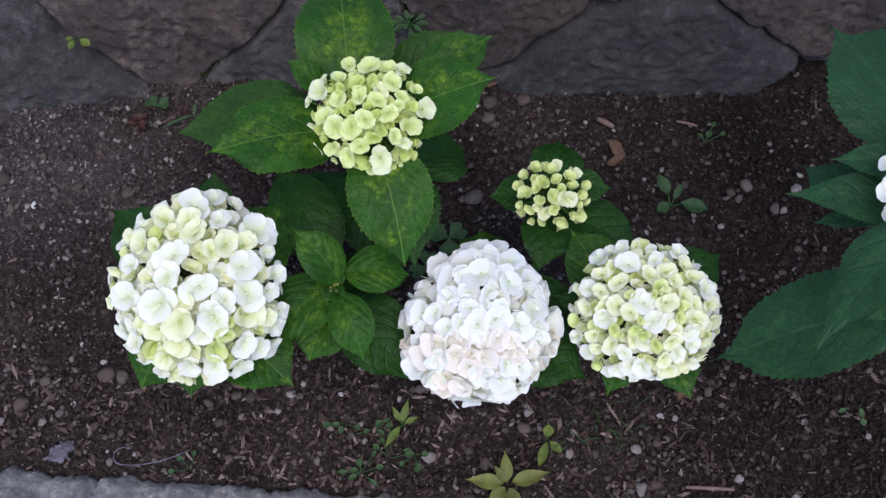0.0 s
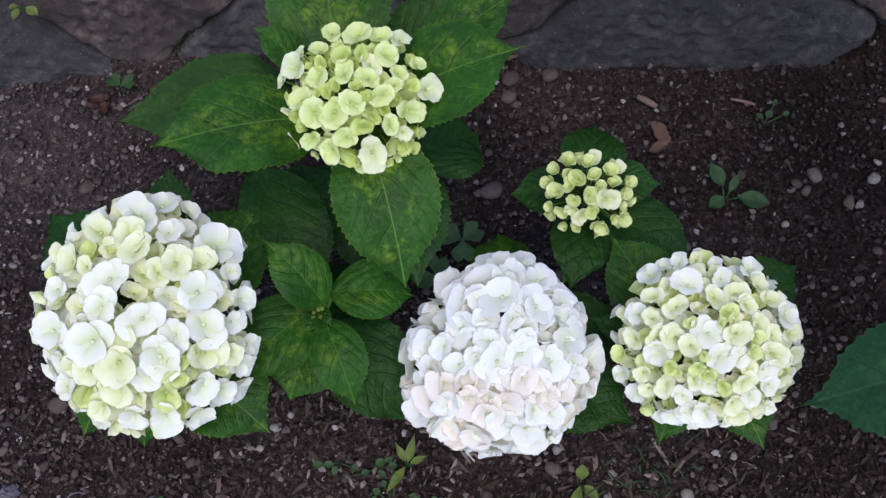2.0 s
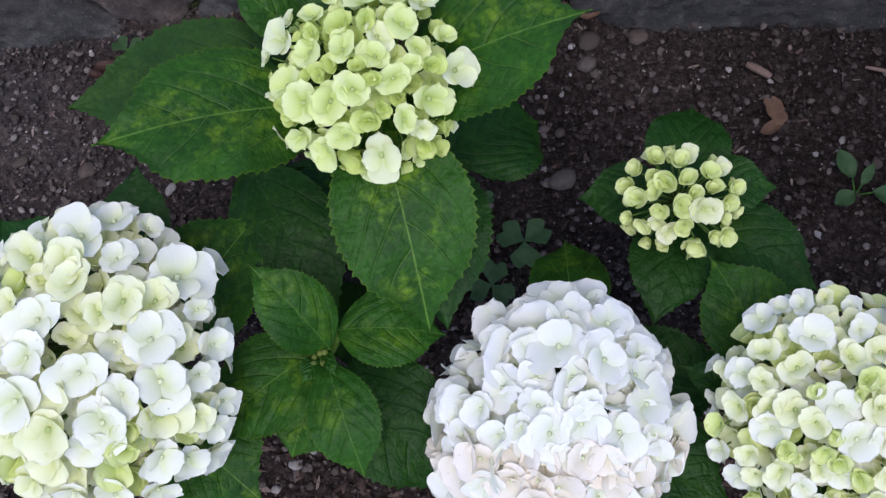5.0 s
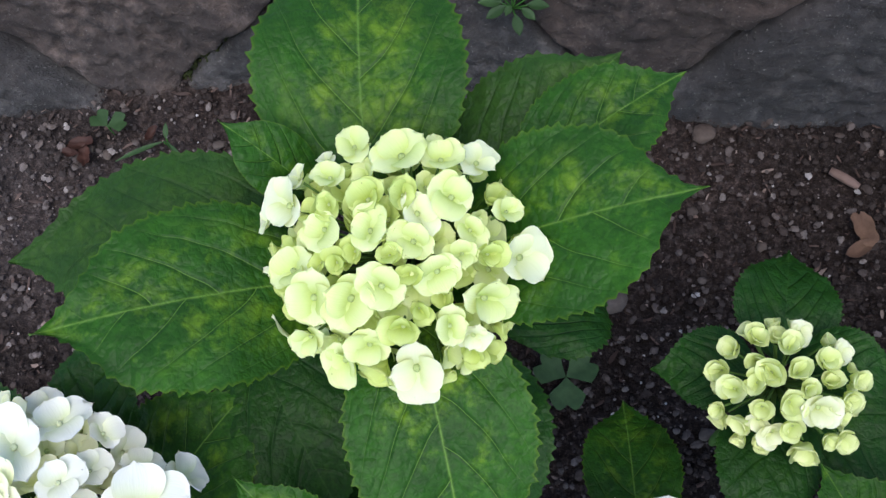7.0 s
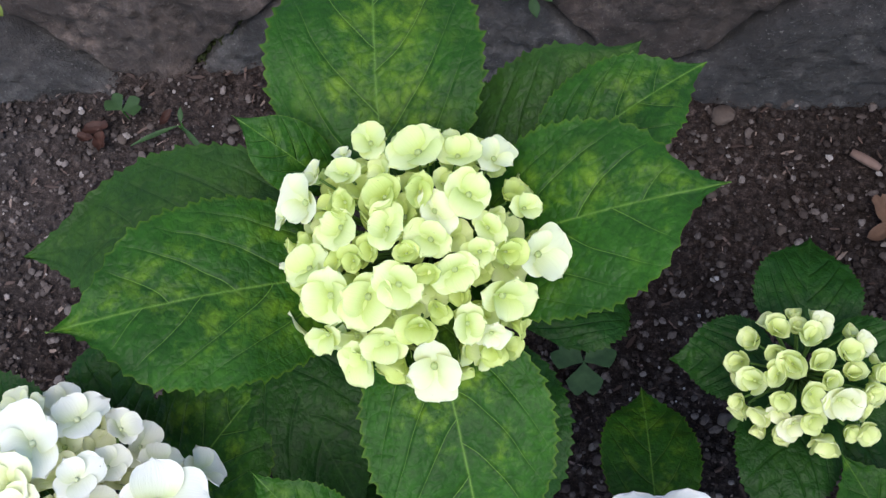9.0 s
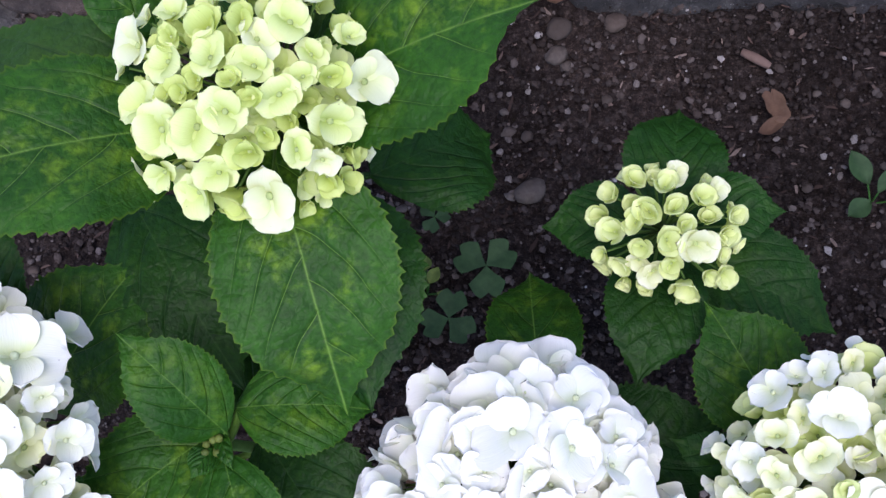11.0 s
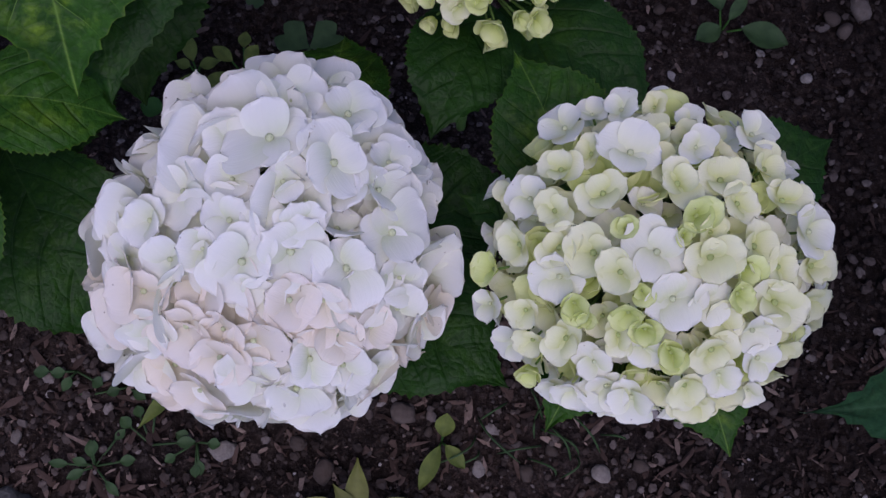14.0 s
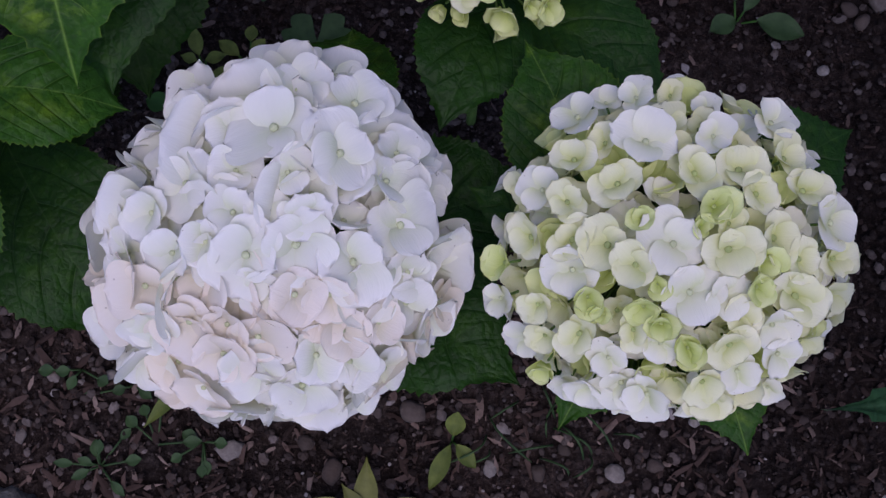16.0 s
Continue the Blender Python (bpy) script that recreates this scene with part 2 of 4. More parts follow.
def dusty_and_shaded(nt, place, col):
    """Paler, drier earth towards one end of the bed, with a ragged edge; painted shade towards the other."""
    sep = nt.nodes.new("ShaderNodeSeparateXYZ")
    nt.links.new(place, sep.inputs[0])
    n = noise_fac(nt, place, 9.0, 5, 0.6)
    f = math_node(nt, "SUBTRACT", math_node(nt, "MULTIPLY", n, 0.45), sep.outputs["X"])
    back = ramp(nt, sep.outputs["Y"], [(0.55, (0.1, 0.1, 0.1)), (0.72, (1, 1, 1))])
    f = mixc(nt, 1.0, ramp(nt, f, [(0.5, (0, 0, 0)), (0.78, (1, 1, 1))]), back, "MULTIPLY")
    pale = mixc(nt, 1.0, mixc(nt, 0.25, col, (0.03, 0.029, 0.029)), (2.1, 2.15, 2.2), "MULTIPLY")
    col = mixc(nt, f, col, mixc(nt, 1.0, pale, (0.4, 0.39, 0.38), "DARKEN"))
    # shade over the other end, darkened into the colour with a ragged edge
    end_shade = ramp(nt, math_node(nt, "ADD", sep.outputs["X"], math_node(nt, "MULTIPLY", n, 0.35)), [(0.38, (0, 0, 0)), (0.62, (0.5, 0.5, 0.5))])
    return mixc(nt, end_shade, col, (0.004, 0.003, 0.0026))


def soil_material():
    m, nt, b = mat("damp_soil")
    co = nt.nodes.new("ShaderNodeTexCoord")
    p = co.outputs["Object"]
    a = noise_fac(nt, p, 7.0, 4)
    c = noise_fac(nt, p, 130.0, 8, 0.75)
    g = noise_fac(nt, p, 520.0, 4, 0.7)
    col = ramp(nt, c, [(0.32, (0.005, 0.0037, 0.0033)), (0.5, (0.0185, 0.0138, 0.0122)), (0.6, (0.038, 0.0295, 0.026)), (0.72, (0.08, 0.065, 0.057))])
    col = mixc(nt, ramp(nt, g, [(0.58, (0, 0, 0)), (0.72, (0.8, 0.8, 0.8))]), col, (0.07, 0.05, 0.04))
    col = mixc(nt, ramp(nt, a, [(0.42, (0, 0, 0)), (0.68, (0.9, 0.9, 0.9))]), col, mixc(nt, 1.0, col, (2.0, 1.9, 1.85), "MULTIPLY"))
    nt.links.new(dusty_and_shaded(nt, p, col), b.inputs["Base Color"])
    b.inputs["Roughness"].default_value = 0.9
    b.inputs["Specular IOR Level"].default_value = 0.05
    bump(nt, b, c, 1.0, 0.006)
    return m


def island_material(name, stops, scale, rough, relief=0.0006):
    m, nt, b = mat(name)
    geo = nt.nodes.new("ShaderNodeNewGeometry")
    co = nt.nodes.new("ShaderNodeTexCoord")
    col = ramp(nt, geo.outputs["Random Per Island"], stops)
    n = noise_fac(nt, co.outputs["Object"], scale, 6, 0.65)
    col = mixc(nt, ramp(nt, n, [(0.3, (0.55, 0.55, 0.55)), (0.7, (0, 0, 0))]), col, (0.03, 0.022, 0.018))
    nt.links.new(dusty_and_shaded(nt, co.outputs["Object"], col), b.inputs["Base Color"])
    b.inputs["Roughness"].default_value = rough
    b.inputs["Specular IOR Level"].default_value = 0.06
    bump(nt, b, n, 1.0, relief)
    return m


SOIL = soil_material()
CRUMB = island_material("soil_crumbs", [(0.0, (0.008, 0.0058, 0.0051)), (0.5, (0.0215, 0.0162, 0.0142)), (0.85, (0.044, 0.0345, 0.0305)), (1.0, (0.1, 0.083, 0.074))], 300, 0.9)
GRAVEL = island_material("grit", [(0.0, (0.03, 0.022, 0.019)), (0.5, (0.066, 0.051, 0.044)), (0.8, (0.13, 0.107, 0.096)), (0.95, (0.18, 0.155, 0.14)), (1.0, (0.36, 0.33, 0.31))], 260, 0.75)
MULCH = island_material("bark_chips", [(0.0, (0.017, 0.011, 0.009)), (0.45, (0.045, 0.0285, 0.0228)), (0.8, (0.098, 0.066, 0.053)), (1.0, (0.22, 0.165, 0.135))], 320, 0.85)


def pebble_material():
    m, nt, b = mat("pebble_stone")
    co = nt.nodes.new("ShaderNodeTexCoord")
    info = nt.nodes.new("ShaderNodeObjectInfo")
    col = ramp(nt, info.outputs["Random"], [(0.0, (0.042, 0.033, 0.028)), (0.35, (0.075, 0.056, 0.046)), (0.7, (0.094, 0.077, 0.066)), (1.0, (0.26, 0.235, 0.21))])
    n = noise_fac(nt, co.outputs["Object"], 220, 6, 0.65)
    col = mixc(nt, ramp(nt, n, [(0.3, (0.6, 0.6, 0.6)), (0.75, (0, 0, 0))]), col, (0.04, 0.03, 0.024))
    nt.links.new(col, b.inputs["Base Color"])
    b.inputs["Roughness"].default_value = 0.85
    b.inputs["Specular IOR Level"].default_value = 0.12
    bump(nt, b, n, 0.9, 0.0012)
    return m


PEBBLE = pebble_material()


def stone_material(name, stops, stain):
    m, nt, b = mat(name)
    co = nt.nodes.new("ShaderNodeTexCoord")
    p = co.outputs["Object"]
    big = noise_fac(nt, p, 9.0, 6, 0.6)
    fine = noise_fac(nt, p, 75.0, 8, 0.7)
    grit = noise_fac(nt, p, 420.0, 3, 0.6)
    col = ramp(nt, fine, stops)
    col = mixc(nt, ramp(nt, big, [(0.4, (0, 0, 0)), (0.68, (0.75, 0.75, 0.75))]), col, stain)
    worn = noise_fac(nt, p, 24.0, 7, 0.72)
    col = mixc(nt, ramp(nt, worn, [(0.48, (0, 0, 0)), (0.64, (0.8, 0.8, 0.8))]), col, mixc(nt, 1.0, col, (2.1, 2.02, 1.95), "MULTIPLY"))
    col = mixc(nt, ramp(nt, noise_fac(nt, p, 13.0, 5, 0.65), [(0.36, (0.5, 0.5, 0.5)), (0.5, (0, 0, 0))]), col, mixc(nt, 1.0, col, (0.55, 0.53, 0.52), "MULTIPLY"))
    col = mixc(nt, ramp(nt, grit, [(0.62, (0, 0, 0)), (0.8, (0.5, 0.5, 0.5))]), col, (0.34, 0.32, 0.3))
    nt.links.new(col, b.inputs["Base Color"])
    b.inputs["Roughness"].default_value = 0.8
    b.inputs["Specular IOR Level"].default_value = 0.35
    h = math_node(nt, "ADD", math_node(nt, "ADD", fine, math_node(nt, "MULTIPLY", worn, 0.7)), math_node(nt, "MULTIPLY", grit, 0.25))
    bump(nt, b, h, 1.0, 0.0065)
    return m


STONE_GREY = stone_material("grey_stone", [(0.25, (0.0072, 0.0069, 0.007)), (0.5, (0.0195, 0.0185, 0.0184)), (0.75, (0.048, 0.0455, 0.0445))], (0.021, 0.0172, 0.0165))
STONE_BROWN = stone_material("brown_stone", [(0.3, (0.0085, 0.0064, 0.0056)), (0.5, (0.0255, 0.0192, 0.0168)), (0.7, (0.066, 0.052, 0.045))], (0.034, 0.0238, 0.0195))
STONE_PALE_GREY = stone_material("pale_grey_stone", [(0.3, (0.0125, 0.0116, 0.0114)), (0.5, (0.0325, 0.0305, 0.0297)), (0.7, (0.075, 0.070, 0.067))], (0.033, 0.0275, 0.0248))
STONE_PALE_BROWN = stone_material("pale_brown_stone", [(0.3, (0.012, 0.009, 0.008)), (0.5, (0.0365, 0.0278, 0.0243)), (0.7, (0.088, 0.069, 0.06))], (0.0425, 0.031, 0.026))
MORTAR = stone_material("dark_joint", [(0.25, (0.006, 0.005, 0.004)), (0.5, (0.014, 0.012, 0.01)), (0.75, (0.025, 0.023, 0.018))], (0.03, 0.032, 0.018))
KERB = stone_material("kerb_concrete", [(0.3, (0.04, 0.04, 0.039)), (0.48, (0.09, 0.089, 0.086)), (0.66, (0.21, 0.206, 0.197))], (0.085, 0.084, 0.077))
PAVING = stone_material("pavement_concrete", [(0.25, (0.16, 0.16, 0.16)), (0.75, (0.28, 0.28, 0.27))], (0.2, 0.2, 0.19))


# ---- mesh helpers ----
def link_mesh(name, verts, faces, material, parent=None, label="", smooth=True, uvs=None, span=None):
    me = bpy.data.meshes.new(name)
    me.from_pydata([tuple(v) for v in verts], [], faces)
    mats = material if isinstance(material, (list, tuple)) else [material]
    for m in mats:
        me.materials.append(m)
    if smooth:
        me.polygons.foreach_set("use_smooth", [True] * len(me.polygons))
    if uvs is not None:
        layer = me.uv_layers.new(name="UVMap")
        idx = np.empty(len(me.loops), dtype=np.int32)
        me.loops.foreach_get("vertex_index", idx)
        layer.data.foreach_set("uv", np.asarray(uvs, dtype=np.float32)[idx].ravel())
        if span is not None:
            layer = me.uv_layers.new(name="Span")
            layer.data.foreach_set("uv", np.asarray(span, dtype=np.float32)[idx].ravel())
    me.update()
    ob = new(name, me)
    if parent:
        ob.parent = parent
    if label:
        tagged(ob, label)
    return ob


def empty(name, place=(0, 0, 0)):
    e = new(name)
    e.empty_display_size = 0.02
    e.location = place
    return e


def tube(points, radii, sides=8):
    """Verts and faces of a tapered tube along points."""
    pts = [Vector(p) for p in points]
    verts, faces = [], []
    for i, p in enumerate(pts):
        d = (pts[min(i + 1, len(pts) - 1)] - pts[max(i - 1, 0)]).normalized()
        a = d.cross(Vector((0.3, 1, 0.2))).normalized()
        b = d.cross(a)
        for k in range(sides):
            w = 2 * math.pi * k / sides
            verts.append(p + radii[i] * (math.cos(w) * a + math.sin(w) * b))
    for i in range(len(pts) - 1):
        for k in range(sides):
            q = (k + 1) % sides
            faces.append((i * sides + k, i * sides + q, (i + 1) * sides + q, (i + 1) * sides + k))
    faces.append(tuple(range(sides))[::-1])
    faces.append(tuple((len(pts) - 1) * sides + k for k in range(sides)))
    return verts, faces


def bend(p, q, n=8, sag=(0, 0, 0)):
    p, q, s = Vector(p), Vector(q), Vector(sag)
    return [p.lerp(q, i / (n - 1)) + s * math.sin(math.pi * i / (n - 1)) for i in range(n)]


def ico(sub=1):
    bm = bmesh.new()
    bmesh.ops.create_icosphere(bm, subdivisions=sub, radius=1.0)
    v = np.array([x.co for x in bm.verts])
    bm.faces.ensure_lookup_table()
    f = [tuple(q.index for q in face.verts) for face in bm.faces]
    bm.free()
    return v, f


# ---- leaves ----
def leaf_blade(base, tip, width, arch=0.10, fold=0.16, roll=0.0, droop=0.05, teeth=23, jagged=1.0, seed=0, wave=0.03, belly=0.4, point=0.6, curve=0.0, full=2.0):
    """A toothed oval leaf from base to tip, with a sunken midrib and quilted blade."""
    rng = random.Random(seed * 7 + 3)
    base, tip = Vector(base), Vector(tip)
    d = tip - base
    length = d.length
    d.normalize()
    side = d.cross(Vector((0, 0, 1))).normalized()
    side = Matrix.Rotation(radians(roll), 3, d) @ side
    up = side.cross(d).normalized()
    if up.z < 0:
        up, side = -up, -side
    rows, half = teeth * 4, 7
    verts, uvs, faces, span = [], [], [], []
    ph = rng.uniform(0, 6.28)
    bendside = rng.uniform(-0.02, 0.02) + curve
    for i in range(rows + 1):
        s = i / rows
        if s < belly:
            prof = max(0.0, 1 - ((belly - s) / belly) ** 2.2) ** 0.62
        else:
            g = (s - belly) / (1 - belly)
            prof = 1 - g ** full
            h = max(0.0, (g - 0.5) / 0.5)
            prof = max(prof * (1 - point * h * h * (3 - 2 * h)), 0.55 * (1 - s))
        w = 0.5 * width * prof
        # each tooth swells slowly and ends in a short forward hook
        tooth = i % 4
        size = (0.85 + 0.45 * math.sin(i // 4 * 2.37 + ph)) * (min(1.0, 12 * (s - 0.05)) if s > 0.05 else 0.0) * min(1.0, max(0.0, 9 * (0.97 - s)))
        jag = 0.036 * jagged * width * (-0.45, 0.0, 0.35, 0.75)[tooth] * size
        hook = (0.0, 0.0, 0.08, 0.62)[tooth] * jagged * size / rows * length
        mid = base + d * (length * s) + up * (length * (arch * math.sin(math.pi * s) - droop * s ** 3)) + side * (length * bendside * math.sin(math.pi * s))
        for k in range(-half, half + 1):
            u = k / half
            au = abs(u)
            off = w * u
            if abs(k) == half:
                off += math.copysign(max(jag, -0.5 * w), u) if w > 0 else 0
            ahead = hook if abs(k) == half else 0.0
            vein = noise.noise(Vector((s * 9, u * 3.5, seed * 2.3)))
            lift = fold * abs(off) * (1 - 0.55 * au) + 0.035 * width * vein * au
            lift += wave * width * math.sin(9 * s + ph + (2 if u > 0 else 0)) * au * au
            fwd = 0.10 * length * au * au * prof * 0.6
            verts.append(mid + side * off + up * lift + d * (fwd * (1 - s) + ahead))
            uvs.append((s, u))
            span.append((s, off / length))
    n = 2 * half + 1
    for i in range(rows):
        for k in range(n - 1):
            a = i * n + k
            faces.append((a, a + 1, a + n + 1, a + n))
    return verts, faces, uvs, span


def add_leaf(plant, stem_at, base, tip, width, material=None, label="", **kw):
    """A leaf with its stalk, one mesh, under the plant."""
    base, tip = Vector(base), Vector(tip)
    v, f, uv, span = leaf_blade(base, tip, width, **kw)
    sv, sf = tube(bend(stem_at, base + (tip - base) * 0.03, 6, (0, 0, -0.004)), [0.0024] * 5 + [0.0016], 6)
    o = len(v)
    v = list(v) + list(sv)
    f = list(f) + [tuple(o + i for i in q) for q in sf]
    uv = list(uv) + [(0.5, 0.0)] * len(sv)
    span = list(span) + [(0.5, 0.0)] * len(sv)
    ob = link_mesh("leaf", v, f, material or LEAF, plant, label, uvs=uv, span=span)
    return ob


# ---- florets ----
def floret_mesh(name, material, rise, tip_rise, curl, seed, broad=(0.34, 0.41), uneven=0.16, ruffle=0.006, tilt=0.05):
    """Four spoon-shaped sepals round a bead, one unit across; rise, tip_rise: degrees by which a sepal stands up at its base and at its tip."""
    rng = random.Random(seed)
    verts, faces, uvs, slots = [], [], [], []
    n, m = 11, 10
    reach = []
    for q in range(4):
        ang = q * math.pi / 2 + rng.uniform(-0.14, 0.14)
        inner = q % 2
        size = rng.uniform(1 - uneven, 1 + uneven * 0.5) * (0.92 if inner else 1.0) * (1.12 if q == 0 else 1.0)
        wide = rng.uniform(*broad) * size
        a0 = radians(rise * rng.uniform(0.85, 1.15) + (9 if inner else -3))
        a1 = radians(tip_rise + rng.gauss(0, 7) + (7 if inner else -4))
        bow = curl * rng.uniform(0.7, 1.3)
        ph, peak = rng.uniform(0, 6.28), rng.uniform(0.0, 0.06)
        lean = rng.gauss(0, tilt)
        ca, sa = math.cos(ang), math.sin(ang)
        o = len(verts)
        far = 0.0
        line = [(0.015, 0.015 if inner else 0.0)]
        for i in range(n):
            a = a0 + (a1 - a0) * ((i + 0.5) / n) ** 0.8
            line.append((line[-1][0] + 0.5 * size / n * math.cos(a), line[-1][1] + 0.5 * size / n * math.sin(a)))
        for i in range(n + 1):
            s = i / n
            t = (s + 0.10) / 1.10
            w = wide * math.sqrt(max(0.0, 1 - abs(2 * t - 1) ** 2.05)) * (0.72 + 0.36 * t)
            a = a0 + (a1 - a0) * s ** 0.8
            for k in range(m + 1):
                u = 2 * k / m - 1
                x, z = line[i]
                y = w * u
                x += peak * s ** 6 * (1 - u * u) ** 2
                up = bow * y * y / wide + lean * y + ruffle * math.sin(5 * u + ph + 3 * s) * s * s
                x, z = x - up * math.sin(a), z + up * math.cos(a)
                y *= 1 - 0.35 * bow * u * u
                far = max(far, math.hypot(x, y))
                verts.append((ca * x - sa * y, sa * x + ca * y, z))
                uvs.append((s, 0.5 + 0.5 * u + q))
        for i in range(n):
            for k in range(m):
                b = o + i * (m + 1) + k
                faces.append((b, b + m + 1, b + m + 2, b + 1))
                slots.append(0)
        reach.append(far)
    reach = sum(reach) / 4
    verts = [(x * 0.5 / reach, y * 0.5 / reach, z * 0.5 / reach) for x, y, z in verts]
    bv, bf = ico(2)
    o = len(verts)
    bead = 0.052 if material in (WHITE, BLUSH, IVORY) else 0.066
    verts += [(bead * x, bead * y, 0.045 + 0.8 * bead * z) for x, y, z in bv]
    uvs += [(0.0, 0.0)] * len(bv)
    faces += [tuple(o + i for i in f) for f in bf]
    slots += [1] * len(bf)
    me = bpy.data.meshes.new(name)
    me.from_pydata(verts, [], faces)
    me.materials.append(material)
    me.materials.append(PALE_HEART if material in (WHITE, BLUSH, IVORY) else HEART)
    me.polygons.foreach_set("material_index", slots)
    me.polygons.foreach_set("use_smooth", [True] * len(faces))
    layer = me.uv_layers.new(name="UVMap")
    idx = np.empty(len(me.loops), dtype=np.int32)
    me.loops.foreach_get("vertex_index", idx)
    layer.data.foreach_set("uv", np.asarray(uvs, dtype=np.float32)[idx].ravel())
    me.update()
    return me


FLAT = {k: [floret_mesh("floret", m, a, b, c, 11 + 9 * i + j, (0.34, 0.46), 0.28, 0.014, 0.14) for j in range(9)]
        for i, (k, m, a, b, c) in enumerate(((2, WHITE, 26, 0, 0.12), (3, BLUSH, 30, 4, 0.15), (1, WHITE, 42, 16, 0.3)))}
CUP = {k: [floret_mesh("floret", m, a, b, c, 71 + 7 * i + j, uneven=0.2) for j in range(7)]
       for i, (k, m, a, b, c) in enumerate(((2, IVORY, 34, 4, 0.3), (1, PALE_CREAM, 46, 12, 0.4), (0, LIME_CREAM, 60, 34, 0.5)))}
LIME = {k: [floret_mesh("floret", m, a, b, c, 131 + 7 * i + j, uneven=0.22, ruffle=0.01) for j in range(7)]
        for i, (k, m, a, b, c) in enumerate(((2, CREAM, 38, 6, 0.3), (1, LIME_CREAM, 46, 10, 0.38), (0, GREEN, 58, 28, 0.5)))}
BUDS = {k: [floret_mesh("floret", m, a, b, c, 191 + 5 * i + j, (0.37, 0.43), 0.12, 0.0) for j in range(5)]
        for i, (k, m, a, b, c) in enumerate(((2, CREAM, 46, 20, 0.4), (1, LIME_CREAM, 60, 34, 0.55), (0, LIME_CREAM, 64, 44, 0.6)))}


def flower_head(plant, centre, radii, tilt, placed, kinds, fill, fill_mm, fill_kinds, seed, label, blush=False, flutter=14, swell=1.06, depth=(0.09, 0.2), under=0, under_kinds=(0, 1, 1), rim=0, steady=9, dents=()):
    """A rounded head: florets at (azimuth, polar, millimetres, kind), the rest filled in below them, on thin stalks."""
    rng = random.Random(seed)
    turn = Matrix.Rotation(radians(tilt), 3, "X")
    c, r = Vector(centre), Vector(radii)

    def at(az, pol, sink):
        a, p = radians(az), radians(pol)
        d = Vector((math.sin(p) * math.cos(a), math.sin(p) * math.sin(a), math.cos(p)))
        q = Vector((d.x * r.x, d.y * r.y, d.z * r.z)) * (1 - sink)
        for az0, much, wide in dents:
            gap = (az - az0 + 180) % 360 - 180
            q *= 1 - much * math.exp(-(gap / wide) ** 2) * math.sin(p)
        nrm = Vector((d.x / r.x, d.y / r.y, d.z / r.z)).normalized()
        return c + turn @ q, (turn @ nrm).normalized()

    spots = []
    for az, pol, mm, kind in placed:
        pos, nrm = at(az, pol, rng.uniform(-0.02, 0.04))
        spots.append((pos, nrm, mm / 1000, kind, az, pol, steady))
    # further florets take the widest gaps among some tries: round the rim, beside the large ones, then deeper between them
    rounds = ((rim, (0.05, 0.12), (0.8 * fill_mm[0], 0.8 * fill_mm[1]), (2, 2, 1), (-0.05, 0.5)), (fill, depth, fill_mm, fill_kinds, (0.0, 1.0)), (under, (0.16, 0.32), (12, 19), under_kinds, (0.0, 1.0)))
    for count, sinks, sizes, sorts, heights in rounds:
        for _ in range(count):
            best = None
            for _ in range(32):
                az, pol = rng.uniform(-180, 180), math.degrees(math.acos(rng.uniform(*heights)))
                pos, nrm = at(az, pol, rng.uniform(*sinks))
                gap = min((pos - q[0]).length / (0.012 + q[2]) for q in spots)
                if best is None or gap > best[0]:
                    best = (gap, pos, nrm, az, pol)
            gap, pos, nrm, az, pol = best
            spots.append((pos, nrm, rng.uniform(*sizes) / 1000, rng.choice(sorts), az, pol, flutter))
    hv, hf = [], []
    root = c - turn @ Vector((0, 0, r.z * 0.75))
    for pos, nrm, mm, kind, az, pol, shake in spots:
        v, f = tube(bend(root, pos - nrm * 0.002, 4, nrm * 0.004), [0.0011, 0.0008, 0.0007, 0.0006], 5)
        o = len(hv)
        hv += v
        hf += [tuple(o + i for i in q) for q in f]
    cluster = link_mesh("flower_head", hv, hf, STEM, plant, label)
    axis = turn @ Vector((0, 0, 1))
    for pos, nrm, mm, kind, az, pol, shake in spots:
        k = kind
        if blush and kind == 2 and -165 < az < -5 and pol > 12 and rng.random() < 0.7:
            k = 3
        me = rng.choice(kinds[k])
        ob = new("floret", me)
        z = (nrm + axis * 0.4 + Vector((rng.gauss(0, 1), rng.gauss(0, 1), rng.gauss(0, 1))) * math.tan(radians(shake))).normalized()
        q = z.to_track_quat("Z", "Y").to_matrix()
        # near the rim the largest sepal points outwards
        away = q.inverted() @ (pos - c)
        spin = math.atan2(away.y, away.x) + rng.gauss(0, 0.5) if pol > 40 else rng.uniform(0, 6.28)
        q = q @ Matrix.Rotation(spin, 3, "Z")
        s = mm * swell
        ob.parent = cluster
        ob.matrix_local = Matrix.LocRotScale(pos, q.to_quaternion(), (s, s * rng.uniform(0.9, 1.05), s))
    return cluster


def add_stem(plant, foot, top, sag=(0, 0, 0), thick=0.0045):
    v, f = tube(bend(foot, top, 12, sag), [thick * (1.1 - 0.35 * i / 11) for i in range(12)], 10)
    return link_mesh("stem", v, f, STEM, plant)


# ---- the bed: soil, wall, kerb ----
def soil_height(x, y):
    p = Vector((x, y, 0))
    return 0.010 * noise.noise(p * 6.0) + 0.006 * noise.noise(p * 19.0) + 0.012 * max(0.0, (y - 0.78)) / 0.1


def kerb_edge(x):
    x = max(-0.9, min(0.9, x))
    return 0.279 - 0.066 * x


